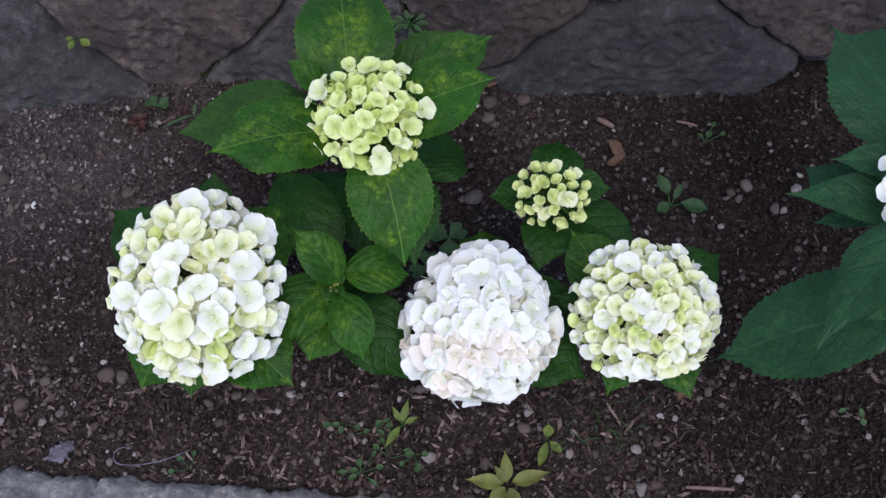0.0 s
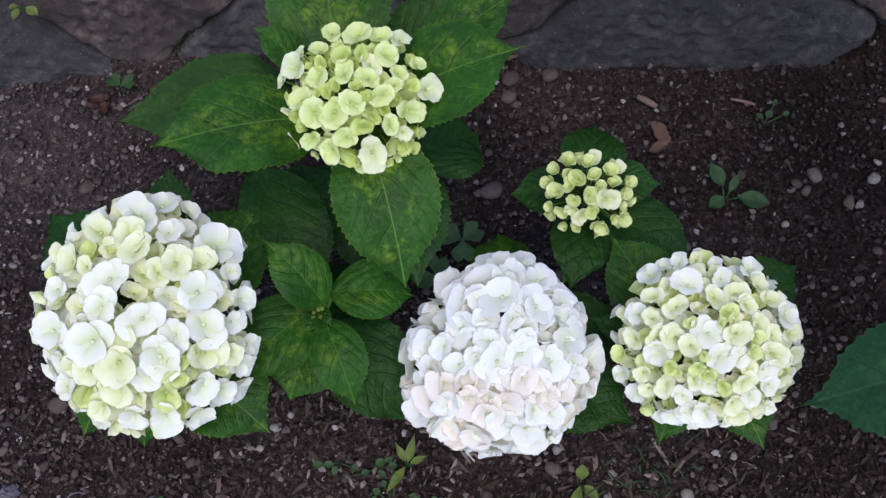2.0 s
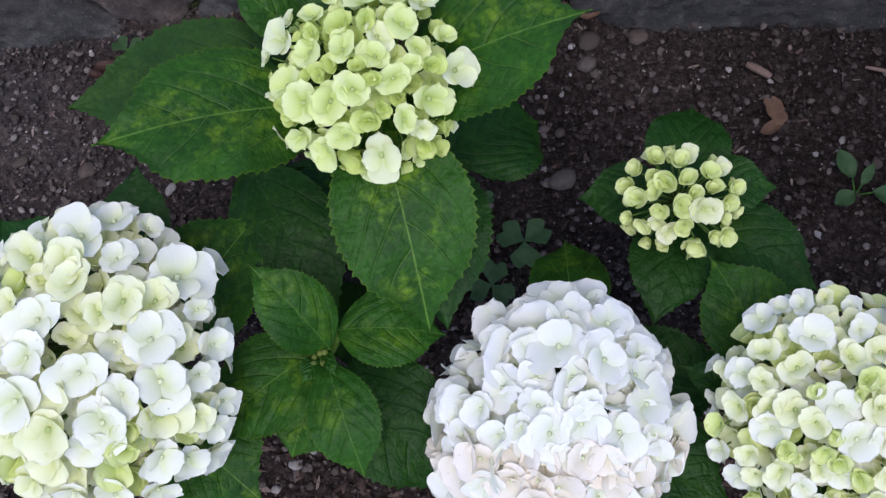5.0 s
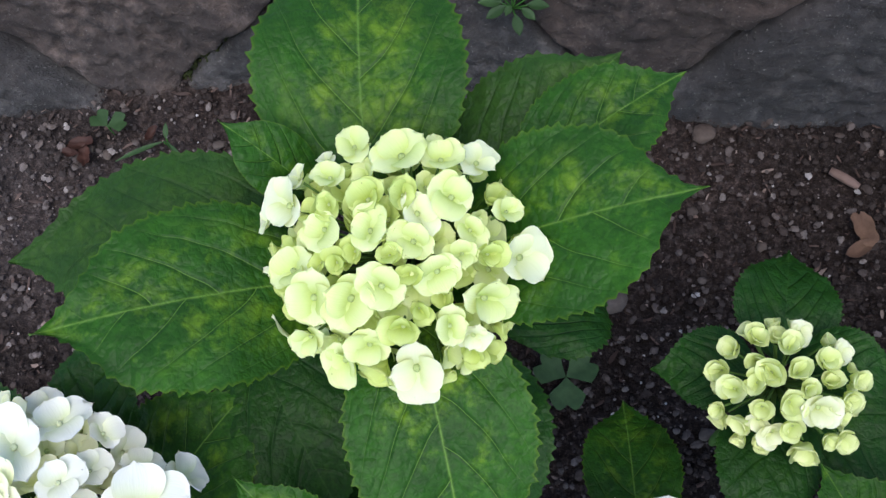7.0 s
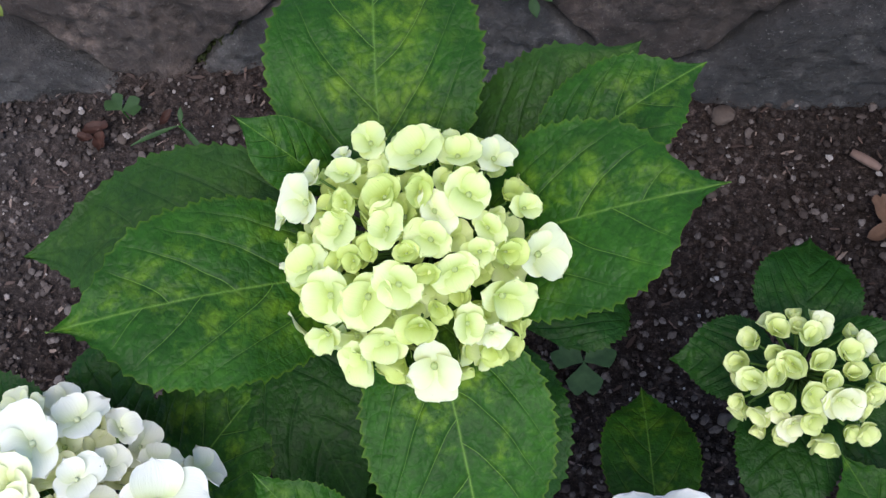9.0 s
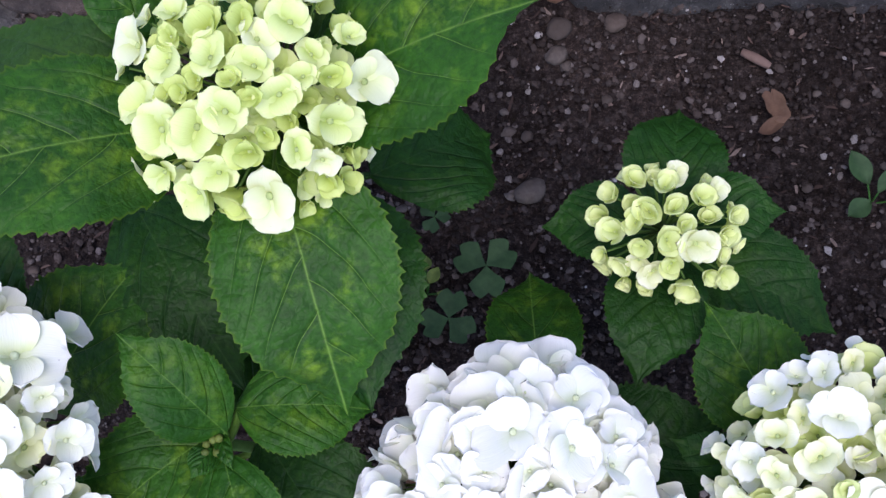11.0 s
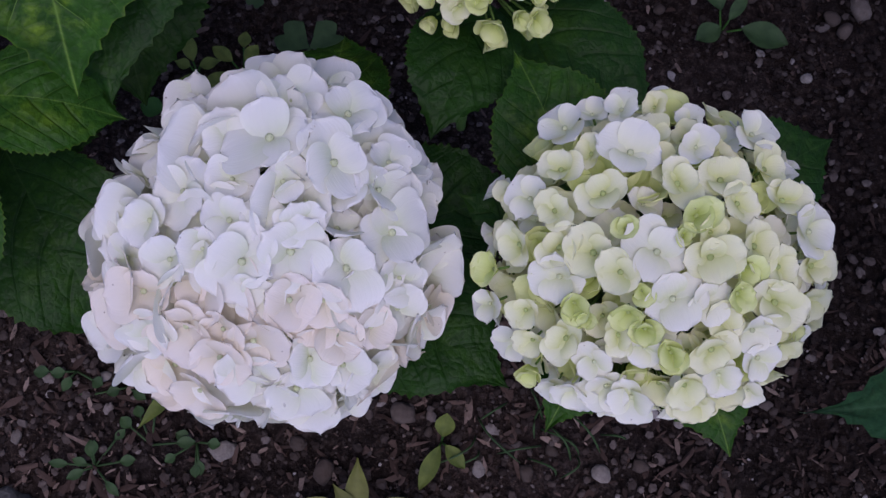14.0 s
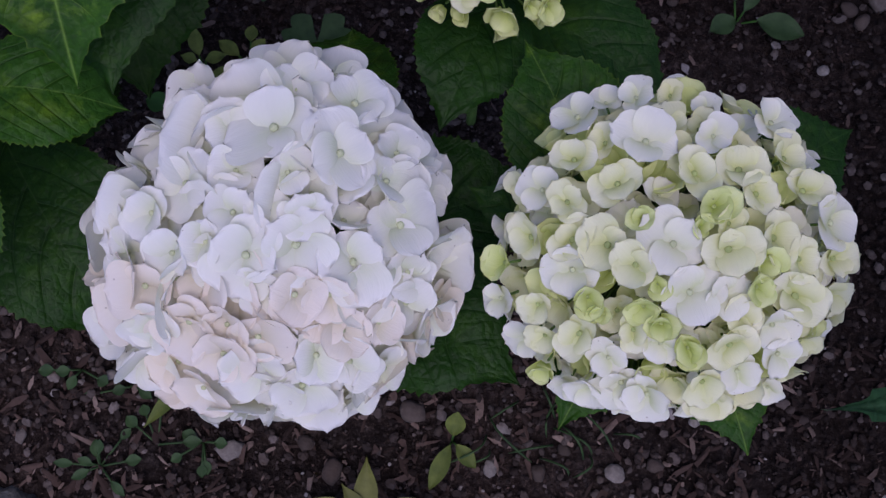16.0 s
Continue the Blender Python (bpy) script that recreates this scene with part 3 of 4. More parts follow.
def build_soil():
    nx, ny = 420, 215
    y0, y1 = 0.14, 0.98
    xs = [-3.0 + 0.1 * k for k in range(21)] + [-0.95 + 1.9 * k / (nx - 42) for k in range(nx - 41)] + [1.0 + 0.1 * k for k in range(21)]
    verts, faces = [], []
    for j in range(ny + 1):
        for i in range(nx + 1):
            x, y = xs[i], y0 + (y1 - y0) * j / ny
            p = Vector((x, y, 0))
            z = soil_height(x, y) + 0.0035 * noise.noise(p * 70) + 0.0025 * noise.noise(p * 160) - 0.004
            z -= 0.03 * max(0.0, min(1.0, (kerb_edge(x) - 0.012 - y) / 0.02))
            verts.append((x, y, z))
    for j in range(ny):
        for i in range(nx):
            a = j * (nx + 1) + i
            faces.append((a, a + 1, a + nx + 2, a + nx + 1))
    return tagged(link_mesh("soil", verts, faces, SOIL), "dark damp garden soil of the narrow flower bed", "soil", kind="structure")


build_soil()


def scatter(name, count, shape, material, density, label, category, seed, lift=0.3, rough=0.28):
    """Many small loose bits in one mesh."""
    rng = random.Random(seed)
    base_v, base_f = shape
    nv = len(base_v)
    out, faces = [], []
    done = 0
    while done < count:
        x, y = rng.uniform(-0.72, 0.75), rng.uniform(0.22, 0.90)
        if y < kerb_edge(x) + 0.002:
            continue
        take, size, long, flat = density(x, y, rng)
        if not take:
            continue
        m = Euler((rng.gauss(0, 0.25), rng.gauss(0, 0.25), rng.uniform(0, 6.28))).to_matrix()
        jit = np.array([1 + rng.uniform(-rough, rough) for _ in range(nv)])[:, None]
        v = base_v * jit * np.array([size * long, size, size * flat])
        v = v @ np.array(m).T + np.array([x, y, soil_height(x, y) + size * flat * lift])
        o = done * nv
        out.append(v)
        faces += [tuple(o + i for i in f) for f in base_f]
        done += 1
    ob = link_mesh(name, np.concatenate(out), faces, material, None, "", smooth=False)
    return tagged(ob, label, category, kind="stuff")


ICO1 = ico(1)
scatter("soil_crumbs", 26000, ICO1, CRUMB, lambda x, y, r: (True, 0.0009 + 0.0024 * r.random() ** 3, 1.2, 0.75), "loose dark soil crumbs over the bed", "soil", 5)
scatter("gravel", 8000, ico(2), GRAVEL, lambda x, y, r: (True, 0.0008 + 0.0028 * r.random() ** 3.5, r.uniform(1, 1.6), 0.6), "small grey and tan grit scattered on soil", "gravel", 6, 0.2, 0.22)
scatter("bark_mulch", 11000, ICO1, MULCH, lambda x, y, r: (r.random() < (1.0 if y < 0.45 else 0.3), 0.0004 + (0.0024 if y < 0.45 else 0.0014) * r.random() ** 3.2, r.uniform(1.2, 5.0), r.uniform(0.2, 0.5)), "brown shredded bark chips on the soil", "mulch", 7, 0.5, 0.55)


def pebble(x, y, size, long=1.25, flat=0.7, seed=0):
    rng = random.Random(seed)
    v, f = ico(2)
    off = Vector((rng.uniform(0, 50), seed * 1.7, 3))
    k = np.array([1 + 0.46 * noise.noise(Vector(p) * 1.1 + off) + 0.2 * noise.noise(Vector(p) * 2.7 + off) for p in v])[:, None]
    v = v * k * np.array([size * long, size, size * flat])
    ob = link_mesh("pebble", v, f, PEBBLE)
    ob.matrix_world = Matrix.LocRotScale((x, y, soil_height(x, y) + size * flat * 0.35), Euler((rng.uniform(-.2, .2), rng.uniform(-.2, .2), rng.uniform(0, 3.1))), None)
    return tagged(ob, "rounded grey-brown pebble lying on the soil", "pebble", "pebbles on the soil")


BIG_PEBBLES = [
    (-0.608, 0.719, 9), (-0.433, 0.701, 8), (-0.43, 0.437, 10), (-0.411, 0.436, 8), (0.048, 0.695, 11), (0.121, 0.845, 8),
    (0.072, 0.84, 9), (0.07, 0.817, 8), (0.43, 0.714, 8), (0.407, 0.702, 6), (-0.505, 0.709, 7), (0.466, 0.679, 7),
    (-0.023, 0.419, 6), (0.25, 0.341, 6), (0.276, 0.349, 5), (-0.259, 0.411, 6), (-0.241, 0.408, 6), (-0.534, 0.399, 8),
    (-0.506, 0.427, 6), (0.254, 0.293, 8), (0.039, 0.341, 5), (0.059, 0.324, 7), (-0.262, 0.329, 5), (-0.011, 0.331, 7),
    (0.109, 0.369, 8), (0.503, 0.714, 8), (0.343, 0.714, 5), (0.318, 0.855, 5),
]
for i, (x, y, mm) in enumerate(BIG_PEBBLES):
    pebble(x, y, mm / 1000, seed=i)
rng = random.Random(31)
for i in range(150):
    x = rng.uniform(-0.66, 0.66)
    pebble(x, rng.uniform(kerb_edge(x) + 0.01, 0.85), rng.uniform(0.0026, 0.0052), rng.uniform(1, 1.5), rng.uniform(0.55, 0.85), 100 + i)


def wall_y(z):
    return 0.902 + 0.30 * z


def wall_stone(wall, outline, material, bulge=0.03, forward=0.0, seed=0, step=0.006, skew=0.0):
    """One rough field stone: its outline on the wall's face, rounded at the edges and roughened."""
    pts = [Vector((x, z)) for x, z in outline]
    ring = []
    for i, p in enumerate(pts):
        q = pts[(i + 1) % len(pts)]
        n = max(2, int((q - p).length / step))
        ring += [p.lerp(q, k / n) for k in range(n)]
    ring = [(ring[i - 1] + 2 * ring[i] + ring[(i + 1) % len(ring)]) / 4 for i in range(len(ring))]
    mid = sum(ring, Vector((0, 0))) / len(ring)
    ring = [p + Vector((0.006 * noise.noise(Vector((p.x * 25, p.y * 25, 0))), 0.006 * noise.noise(Vector((p.x * 25, p.y * 25, 9))))) for p in ring]
    ring = [p + (mid - p).normalized() * 0.003 for p in ring]
    off = Vector((seed * 3.1, 7.7, seed))
    levels = [1.0, 0.993, 0.983, 0.97] + [0.95 - 0.93 * k / 32 for k in range(33)]
    verts, faces = [], []
    n = len(ring)
    for li, lv in enumerate([1.0] + levels):
        for p in ring:
            q = mid + (p - mid) * lv
            d = 1 - lv
            out = bulge * (0.55 + 0.35 * (1 - math.exp(-d * 60)) + 0.1 * d) if li else -0.06
            v3 = Vector((q.x, q.y, 0.0))
            out += (0.008 * noise.noise(v3 * 8 + off) + 0.007 * (0.5 - abs(noise.noise(v3 * 17 + off))) + 0.007 * (0.4 - abs(noise.noise(v3 * 38 + off))) + 0.0045 * noise.noise(v3 * 95 + off)) if li else 0
            verts.append((q.x, wall_y(q.y) - out - forward - skew * (mid.x - q.x), q.y))
    for i in range(len(levels)):
        for k in range(n):
            a, b2 = i * n + k, i * n + (k + 1) % n
            faces.append((a, b2, b2 + n, a + n))
    faces.append(tuple(len(levels) * n + k for k in range(n)))
    return link_mesh("stone", verts, faces, material, wall)


def build_wall():
    wall = empty("wall_north", (0, 0.9, 0))
    tagged(wall, "low dry wall of rough grey and brown field stones", "wall", kind="structure")
    wall.location = (0, 0, 0)
    G, B = STONE_GREY, STONE_BROWN
    # joints that neighbouring stones share
    j1 = [(-0.565, 0.165), (-0.54, 0.138), (-0.498, 0.075), (-0.449, 0.03), (-0.408, 0.0), (-0.376, -0.022)]
    j2 = [(-0.365, -0.018), (-0.331, 0.028), (-0.302, 0.05), (-0.276, 0.077), (-0.24, 0.107), (-0.205, 0.145)]
    j3 = [(0.05, 0.022), (0.10, 0.047), (0.125, 0.07), (0.15, 0.098), (0.205, 0.137)]
    j4 = [(0.37, 0.155), (0.432, 0.105), (0.488, 0.072), (0.517, 0.053)]
    j5 = [(-0.06, 0.16), (-0.03, 0.092), (0.0, 0.055), (0.05, 0.022)]
    wall_stone(wall, [(-0.9, -0.12), (-0.9, 0.17)] + j1 + [(-0.40, -0.1)], STONE_PALE_GREY, 0.05, 0.03, 1, skew=0.13)
    wall_stone(wall, j1 + j2 + [(-0.25, 0.24), (-0.5, 0.25)], STONE_PALE_BROWN, 0.035, 0.0, 2)
    wall_stone(wall, [(-0.378, -0.1)] + j2 + j5 + [(0.06, -0.08)], STONE_PALE_GREY, 0.03, 0.0, 3)
    wall_stone(wall, j5 + j3 + [(0.2, 0.26), (-0.05, 0.25)], B, 0.034, 0.0, 4)
    wall_stone(wall, [(0.2, -0.08), (0.15, -0.026), (0.10, 0.0)] + j3 + j4 + [(0.46, 0.005), (0.42, -0.08)], G, 0.04, 0.004, 5)
    wall_stone(wall, j4 + [(0.58, 0.058), (0.72, 0.1), (0.7, 0.25), (0.38, 0.25)], B, 0.03, 0.0, 6)
    wall_stone(wall, [(0.53, 0.05), (0.47, -0.01), (0.45, -0.08), (0.9, -0.08), (0.9, 0.09), (0.72, 0.095), (0.58, 0.052)], G, 0.02, -0.03, 7)
    wall_stone(wall, [(-0.9, 0.18), (-0.57, 0.17), (-0.5, 0.26), (-0.55, 0.4), (-0.9, 0.4)], B, 0.03, 0.0, 8)
    wall_stone(wall, [(0.72, 0.1), (0.9, 0.1), (0.9, 0.4), (0.66, 0.4), (0.71, 0.25)], G, 0.03, 0.0, 9)
    wall_stone(wall, [(-0.49, 0.255), (-0.25, 0.245), (-0.2, 0.15), (-0.06, 0.165), (-0.04, 0.262), (-0.1, 0.4), (-0.54, 0.4)], G, 0.03, 0.0, 10)
    wall_stone(wall, [(-0.04, 0.26), (0.2, 0.265), (0.21, 0.142), (0.365, 0.16), (0.38, 0.26), (0.33, 0.4), (-0.09, 0.4)], B, 0.03, 0.0, 11)
    wall_stone(wall, [(0.39, 0.26), (0.7, 0.26), (0.65, 0.4), (0.34, 0.4)], G, 0.03, 0.0, 12)
    # plainer stones that carry the wall on to both sides
    rs = random.Random(77)
    for sign in (-1, 1):
        x = 0.905
        while x < 2.9:
            w = rs.uniform(0.26, 0.42)
            cut = rs.uniform(0.1, 0.2)
            for z0, z1 in ((-0.1, cut), (cut, 0.4)):
                box = [(x, z0), (x, z1), (x + w, z1 + (0 if z1 == 0.4 else 0.02)), (x + w, z0 + (0.02 if z0 == cut else 0))]
                wall_stone(wall, [(sign * px, pz) for px, pz in box], rs.choice((G, B)), 0.03, rs.uniform(-0.01, 0.01), rs.randint(20, 90), 0.016)
            x += w
    # the dark packing behind the joints
    v, f = [], []
    for z in (-0.08, 0.4):
        for y in (wall_y(z) + 0.012, 1.3):
            for x in (-3.0, 3.0):
                v.append((x, y, z))
    f = [(0, 1, 5, 4), (2, 6, 7, 3), (4, 5, 7, 6), (0, 4, 6, 2), (1, 3, 7, 5), (0, 2, 3, 1)]
    link_mesh("packing", v, f, MORTAR, wall, "dark earth packed behind the joints", smooth=False)


build_wall()


def build_kerb():
    nx, ny = 1800, 22
    verts, faces = [], []
    for j in range(ny + 1):
        for i in range(nx + 1):
            x = -3.0 + 6.0 * i / nx
            edge = kerb_edge(x) + 0.009 * noise.noise(Vector((x * 22, 0, 0))) + 0.006 * noise.noise(Vector((x * 55, 3, 0))) + 0.004 * noise.noise(Vector((x * 140, 5, 0)))
            prof = ((0.0, -0.12), (0.0, -0.004), (0.004, 0.006), (0.012, 0.009))
            if j < 4:
                y, z = edge - prof[j][0], prof[j][1]
            elif j <= ny - 3:
                y, z = edge - 0.012 - 0.108 * (j - 3) / (ny - 6), 0.009
            else:
                y, z = edge - 0.122 - (0.006 if j == ny - 2 else 0.008), (0.003, -0.01, -0.12)[j - ny + 2]
            z += (0.0025 * noise.noise(Vector((x * 40, y * 40, 1))) + 0.002 * noise.noise(Vector((x * 130, y * 130, 4)))) if z > -0.1 else 0
            verts.append((x, y, z))
    for j in range(ny):
        for i in range(nx):
            a = j * (nx + 1) + i
            faces.append((a, a + nx + 1, a + nx + 2, a + 1))
    tagged(link_mesh("kerb", verts, faces, KERB), "rough grey concrete kerb along the flower bed", "kerb", kind="structure")
    g = 40.0
    tagged(link_mesh("ground", [(-g, -g, -0.12), (g, -g, -0.12), (g, g, -0.12), (-g, g, -0.12)], [(0, 1, 2, 3)], PAVING, smooth=False), "plain grey paved ground round the flower bed", "ground", kind="structure")


build_kerb()

# ---- where the larger florets sit on each head: azimuth, polar angle, millimetres across ----
LIME_HEAD_PALE = [(6, 58, 22), (64, 25, 17), (153, 59, 22), (141, 63, 12), (54, 65, 18), (-144, 77, 18), (-38, 48, 14), (-74, 48, 26), (165, 79, 13)]
LIME_HEAD_CREAM = [(115, 15, 17), (47, 15, 17), (-101, 7, 19), (-137, 19, 23), (-155, 32, 21), (-174, 42, 19), (-1, 20, 18), (13, 30, 13), (27, 38, 14), (-16, 43, 22), (28, 57, 13), (51, 38, 18), (152, 30, 16), (128, 50, 14), (111, 60, 17), (87, 48, 22), (68, 53, 16), (-101, 32, 17), (-113, 46, 18), (-136, 49, 16), (-42, 35, 15)]
LIME_HEAD_GREEN = [(75, 5, 9), (-10, 10, 10), (10, 41, 12), (81, 30, 13), (108, 28, 15), (136, 35, 11), (155, 14, 10), (179, 27, 8), (177, 20, 10), (-72, 24, 14), (-50, 21, 10), (-156, 50, 7)]
LIME_HEAD = [(*q, 2) for q in LIME_HEAD_PALE] + [(*q, 1) for q in LIME_HEAD_CREAM] + [(*q, 0) for q in LIME_HEAD_GREEN]
CREAM_HEAD_PALE = [(107, 21, 31), (7, 11, 31), (19, 40, 32), (39, 64, 36), (64, 52, 21), (85, 58, 30), (76, 73, 26), (63, 77, 17), (-4, 43, 31), (-14, 28, 25), (-41, 26, 33), (-146, 16, 36), (145, 11, 27), (-172, 39, 30), (158, 41, 19), (-42, 59, 26), (-63, 31, 25), (-70, 59, 26), (-87, 51, 24), (-56, 72, 26), (-37, 94, 27), (24, 65, 17), (9, 71, 21), (38, 97, 24), (-2, 60, 21), (-40, 77, 24), (-24, 80, 23), (-14, 82, 21)]
CREAM_HEAD_CREAM = [(35, 49, 23), (45, 38, 25), (86, 42, 25), (78, 34, 25), (51, 29, 19), (-22, 47, 27), (-19, 63, 21), (-93, 19, 29), (135, 42, 22), (109, 49, 26), (127, 33, 15), (-97, 33, 25), (-124, 30, 23), (-140, 34, 19), (-107, 46, 22), (-70, 7, 21), (18, 54, 15)]
CREAM_HEAD_GREEN = [(-46, 39, 17), (-35, 35, 15)]
CREAM_HEAD = [(*q, 2) for q in CREAM_HEAD_PALE] + [(*q, 1) for q in CREAM_HEAD_CREAM] + [(*q, 0) for q in CREAM_HEAD_GREEN]
WHITE_HEAD_PALE_BACK = [(86, 39, 35), (82, 57, 29), (62, 61, 29), (108, 42, 26), (140, 32, 28), (55, 40, 31), (115, 14, 24), (75, 15, 19), (45, 20, 23), (126, 2, 31), (24, 14, 34), (3, 30, 31), (16, 49, 32), (34, 48, 26), (174, 55, 20), (127, 52, 22), (69, 42, 21), (40, 61, 24), (72, 27, 20), (107, 27, 21)]
WHITE_HEAD_PALE_FRONT = [(-2, 51, 26), (-160, 34, 26), (-70, 9, 23), (-33, 16, 25), (-18, 25, 23), (-141, 39, 27), (-131, 28, 27), (-106, 20, 21), (-81, 23, 26), (-35, 36, 26), (-24, 46, 21), (-14, 55, 26), (-103, 30, 26), (-86, 34, 31), (-44, 46, 26), (-67, 47, 29), (-79, 44, 24), (-108, 47, 27), (-54, 67, 23), (-179, 23, 23), (-175, 44, 21), (-13, 75, 23), (-40, 65, 23), (-53, 35, 26)]
WHITE_HEAD_CREAM = [(164, 36, 21), (164, 14, 18)]
WHITE_HEAD = [(*q, 2) for q in WHITE_HEAD_PALE_BACK] + [(*q, 2) for q in WHITE_HEAD_PALE_FRONT] + [(*q, 1) for q in WHITE_HEAD_CREAM]
YELLOW_HEAD_PALE = [(114, 45, 26), (129, 69, 23), (119, 72, 15), (110, 67, 17), (67, 60, 21), (87, 46, 16), (130, 12, 26), (-175, 36, 23), (156, 57, 19), (26, 47, 24), (-108, 5, 25), (-29, 9, 19), (-28, 27, 21), (-39, 37, 19), (-161, 68, 18), (-145, 67, 20), (-107, 24, 16), (-124, 39, 18), (-111, 46, 22), (-100, 44, 22), (-60, 35, 19), (-118, 56, 21), (-123, 66, 17)]
YELLOW_HEAD_CREAM = [(134, 37, 19), (127, 53, 15), (140, 52, 17), (74, 36, 21), (96, 32, 19), (61, 31, 17), (68, 18, 14), (51, 12, 22), (174, 17, 18), (166, 27, 21), (170, 38, 20), (174, 52, 19), (155, 44, 17), (33, 26, 21), (11, 47, 18), (57, 51, 18), (43, 46, 19), (-7, 31, 24), (15, 31, 17), (-36, 17, 17), (-58, 24, 19), (-159, 49, 14), (-142, 39, 20), (-128, 25, 15), (-146, 51, 14), (-78, 35, 17)]
YELLOW_HEAD_GREEN = [(83, 22, 16), (94, 15, 9), (137, 23, 11), (19, 19, 13), (-4, 17, 13), (-87, 24, 14), (-118, 17, 13), (-142, 17, 14), (-163, 11, 9), (-160, 32, 13), (-150, 30, 9), (-174, 63, 15), (-133, 68, 12)]
YELLOW_HEAD = [(*q, 2) for q in YELLOW_HEAD_PALE] + [(*q, 1) for q in YELLOW_HEAD_CREAM] + [(*q, 0) for q in YELLOW_HEAD_GREEN]
YOUNG_HEAD_PALE = [(85, 61, 13), (46, 61, 13), (-19, 20, 19), (-139, 35, 12), (-114, 36, 14)]
YOUNG_HEAD_CREAM = [(141, 71, 12), (176, 46, 13), (-162, 67, 9), (158, 31, 12), (96, 46, 12), (55, 43, 13), (-142, 5, 14), (-158, 25, 11), (-89, 24, 12), (-73, 47, 16), (-50, 50, 10), (-39, 62, 13)]
YOUNG_HEAD_GREEN = [(121, 64, 12), (162, 67, 11), (129, 28, 13), (85, 22, 12), (19, 55, 11), (1, 44, 11), (42, 12, 9), (-147, 45, 11), (-7, 36, 9)]
YOUNG_HEAD = [(*q, 2) for q in YOUNG_HEAD_PALE] + [(*q, 1) for q in YOUNG_HEAD_CREAM] + [(*q, 0) for q in YOUNG_HEAD_GREEN]

# ---- hydrangea shoots ----
SHOOTS = "hydrangea shoots in the bed"


def shoot(label):
    return tagged(empty("hydrangea_plant"), label, "hydrangea", SHOOTS)


# tall shoot with the lime-green head
p = shoot("tall hydrangea shoot with lime-cream flower head and broad leaves")
add_stem(p, (-0.085, 0.64, -0.02), (-0.069, 0.605, 0.365), (0, 0.01, 0))
node = (-0.072, 0.61, 0.36)
low = (-0.078, 0.625, 0.22)
add_leaf(p, node, (-0.089, 0.61, 0.39), (-0.106, 0.765, 0.42), 0.1, seed=1, arch=0.10)
add_leaf(p, node, (-0.115, 0.607, 0.375), (-0.268, 0.586, 0.385), 0.088, LEAF_MID, seed=2, arch=0.06, roll=6)
add_leaf(p, node, (-0.098, 0.582, 0.392), (-0.225, 0.539, 0.43), 0.087, seed=3, arch=0.07, curve=-0.02, belly=0.4, point=0.75, full=2.2)
add_leaf(p, node, (-0.066, 0.572, 0.395), (-0.033, 0.452, 0.345), 0.084, seed=4, arch=0.12)
add_leaf(p, node, (-0.058, 0.588, 0.395), (0.057, 0.61, 0.455), 0.083, seed=5, arch=0.05, belly=0.45, point=0.8, full=2.4)
add_leaf(p, node, (-0.05, 0.622, 0.37), (0.026, 0.703, 0.4), 0.075, LEAF_MID, seed=6, arch=0.05, roll=0)
add_leaf(p, node, (-0.112, 0.618, 0.405), (-0.152, 0.637, 0.44), 0.032, seed=7, jagged=0.25)
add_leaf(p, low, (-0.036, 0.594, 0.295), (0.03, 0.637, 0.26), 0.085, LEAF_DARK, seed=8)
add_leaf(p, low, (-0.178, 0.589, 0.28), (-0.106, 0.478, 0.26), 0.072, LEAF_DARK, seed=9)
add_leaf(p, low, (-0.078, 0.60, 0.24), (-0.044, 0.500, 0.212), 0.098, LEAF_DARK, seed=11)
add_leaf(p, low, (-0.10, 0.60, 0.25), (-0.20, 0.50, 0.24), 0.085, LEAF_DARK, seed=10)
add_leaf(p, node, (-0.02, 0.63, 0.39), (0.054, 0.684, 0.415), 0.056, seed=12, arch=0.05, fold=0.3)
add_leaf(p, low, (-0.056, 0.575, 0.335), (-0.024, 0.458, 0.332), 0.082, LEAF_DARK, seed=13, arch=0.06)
flower_head(p, (-0.069, 0.586, 0.408), (0.061, 0.060, 0.049), 22, LIME_HEAD, LIME, 40, (8, 13), (0, 0, 1), 1, "loose rounded lime-cream flower head", flutter=22, swell=1.14, under=45, under_kinds=(0, 0, 1), rim=8, steady=9)

# middle shoot with a bud and no flower yet
p = shoot("bright green leafy hydrangea shoot with a small closed bud")
add_stem(p, (-0.104, 0.476, -0.020), (-0.109, 0.446, 0.300), (0, 0, 0), 0.004)
node = (-0.108, 0.447, 0.285)
low = (-0.107, 0.451, 0.230)
add_leaf(p, node, (-0.102, 0.45, 0.305), (-0.149, 0.492, 0.35), 0.045, LEAF_YOUNG, seed=21, arch=0.12)
add_leaf(p, node, (-0.1, 0.464, 0.3), (-0.028, 0.466, 0.288), 0.052, LEAF_YOUNG, seed=22, arch=0.12)
add_leaf(p, node, (-0.103, 0.44, 0.305), (-0.076, 0.37, 0.29), 0.045, LEAF_YOUNG, seed=23, arch=0.16, belly=0.45)
add_leaf(p, node, (-0.108, 0.456, 0.29), (-0.179, 0.394, 0.29), 0.065, seed=24, arch=0.12, full=2.0, point=0.2)
add_leaf(p, low, (-0.1, 0.459, 0.24), (-0.028, 0.37, 0.215), 0.08, LEAF_DARK, seed=25, arch=0.1)
add_leaf(p, low, (-0.12, 0.447, 0.23), (-0.142, 0.39, 0.22), 0.064, seed=26)
add_leaf(p, low, (-0.105, 0.458, 0.215), (-0.088, 0.540, 0.185), 0.075, LEAF_DARK, seed=28)
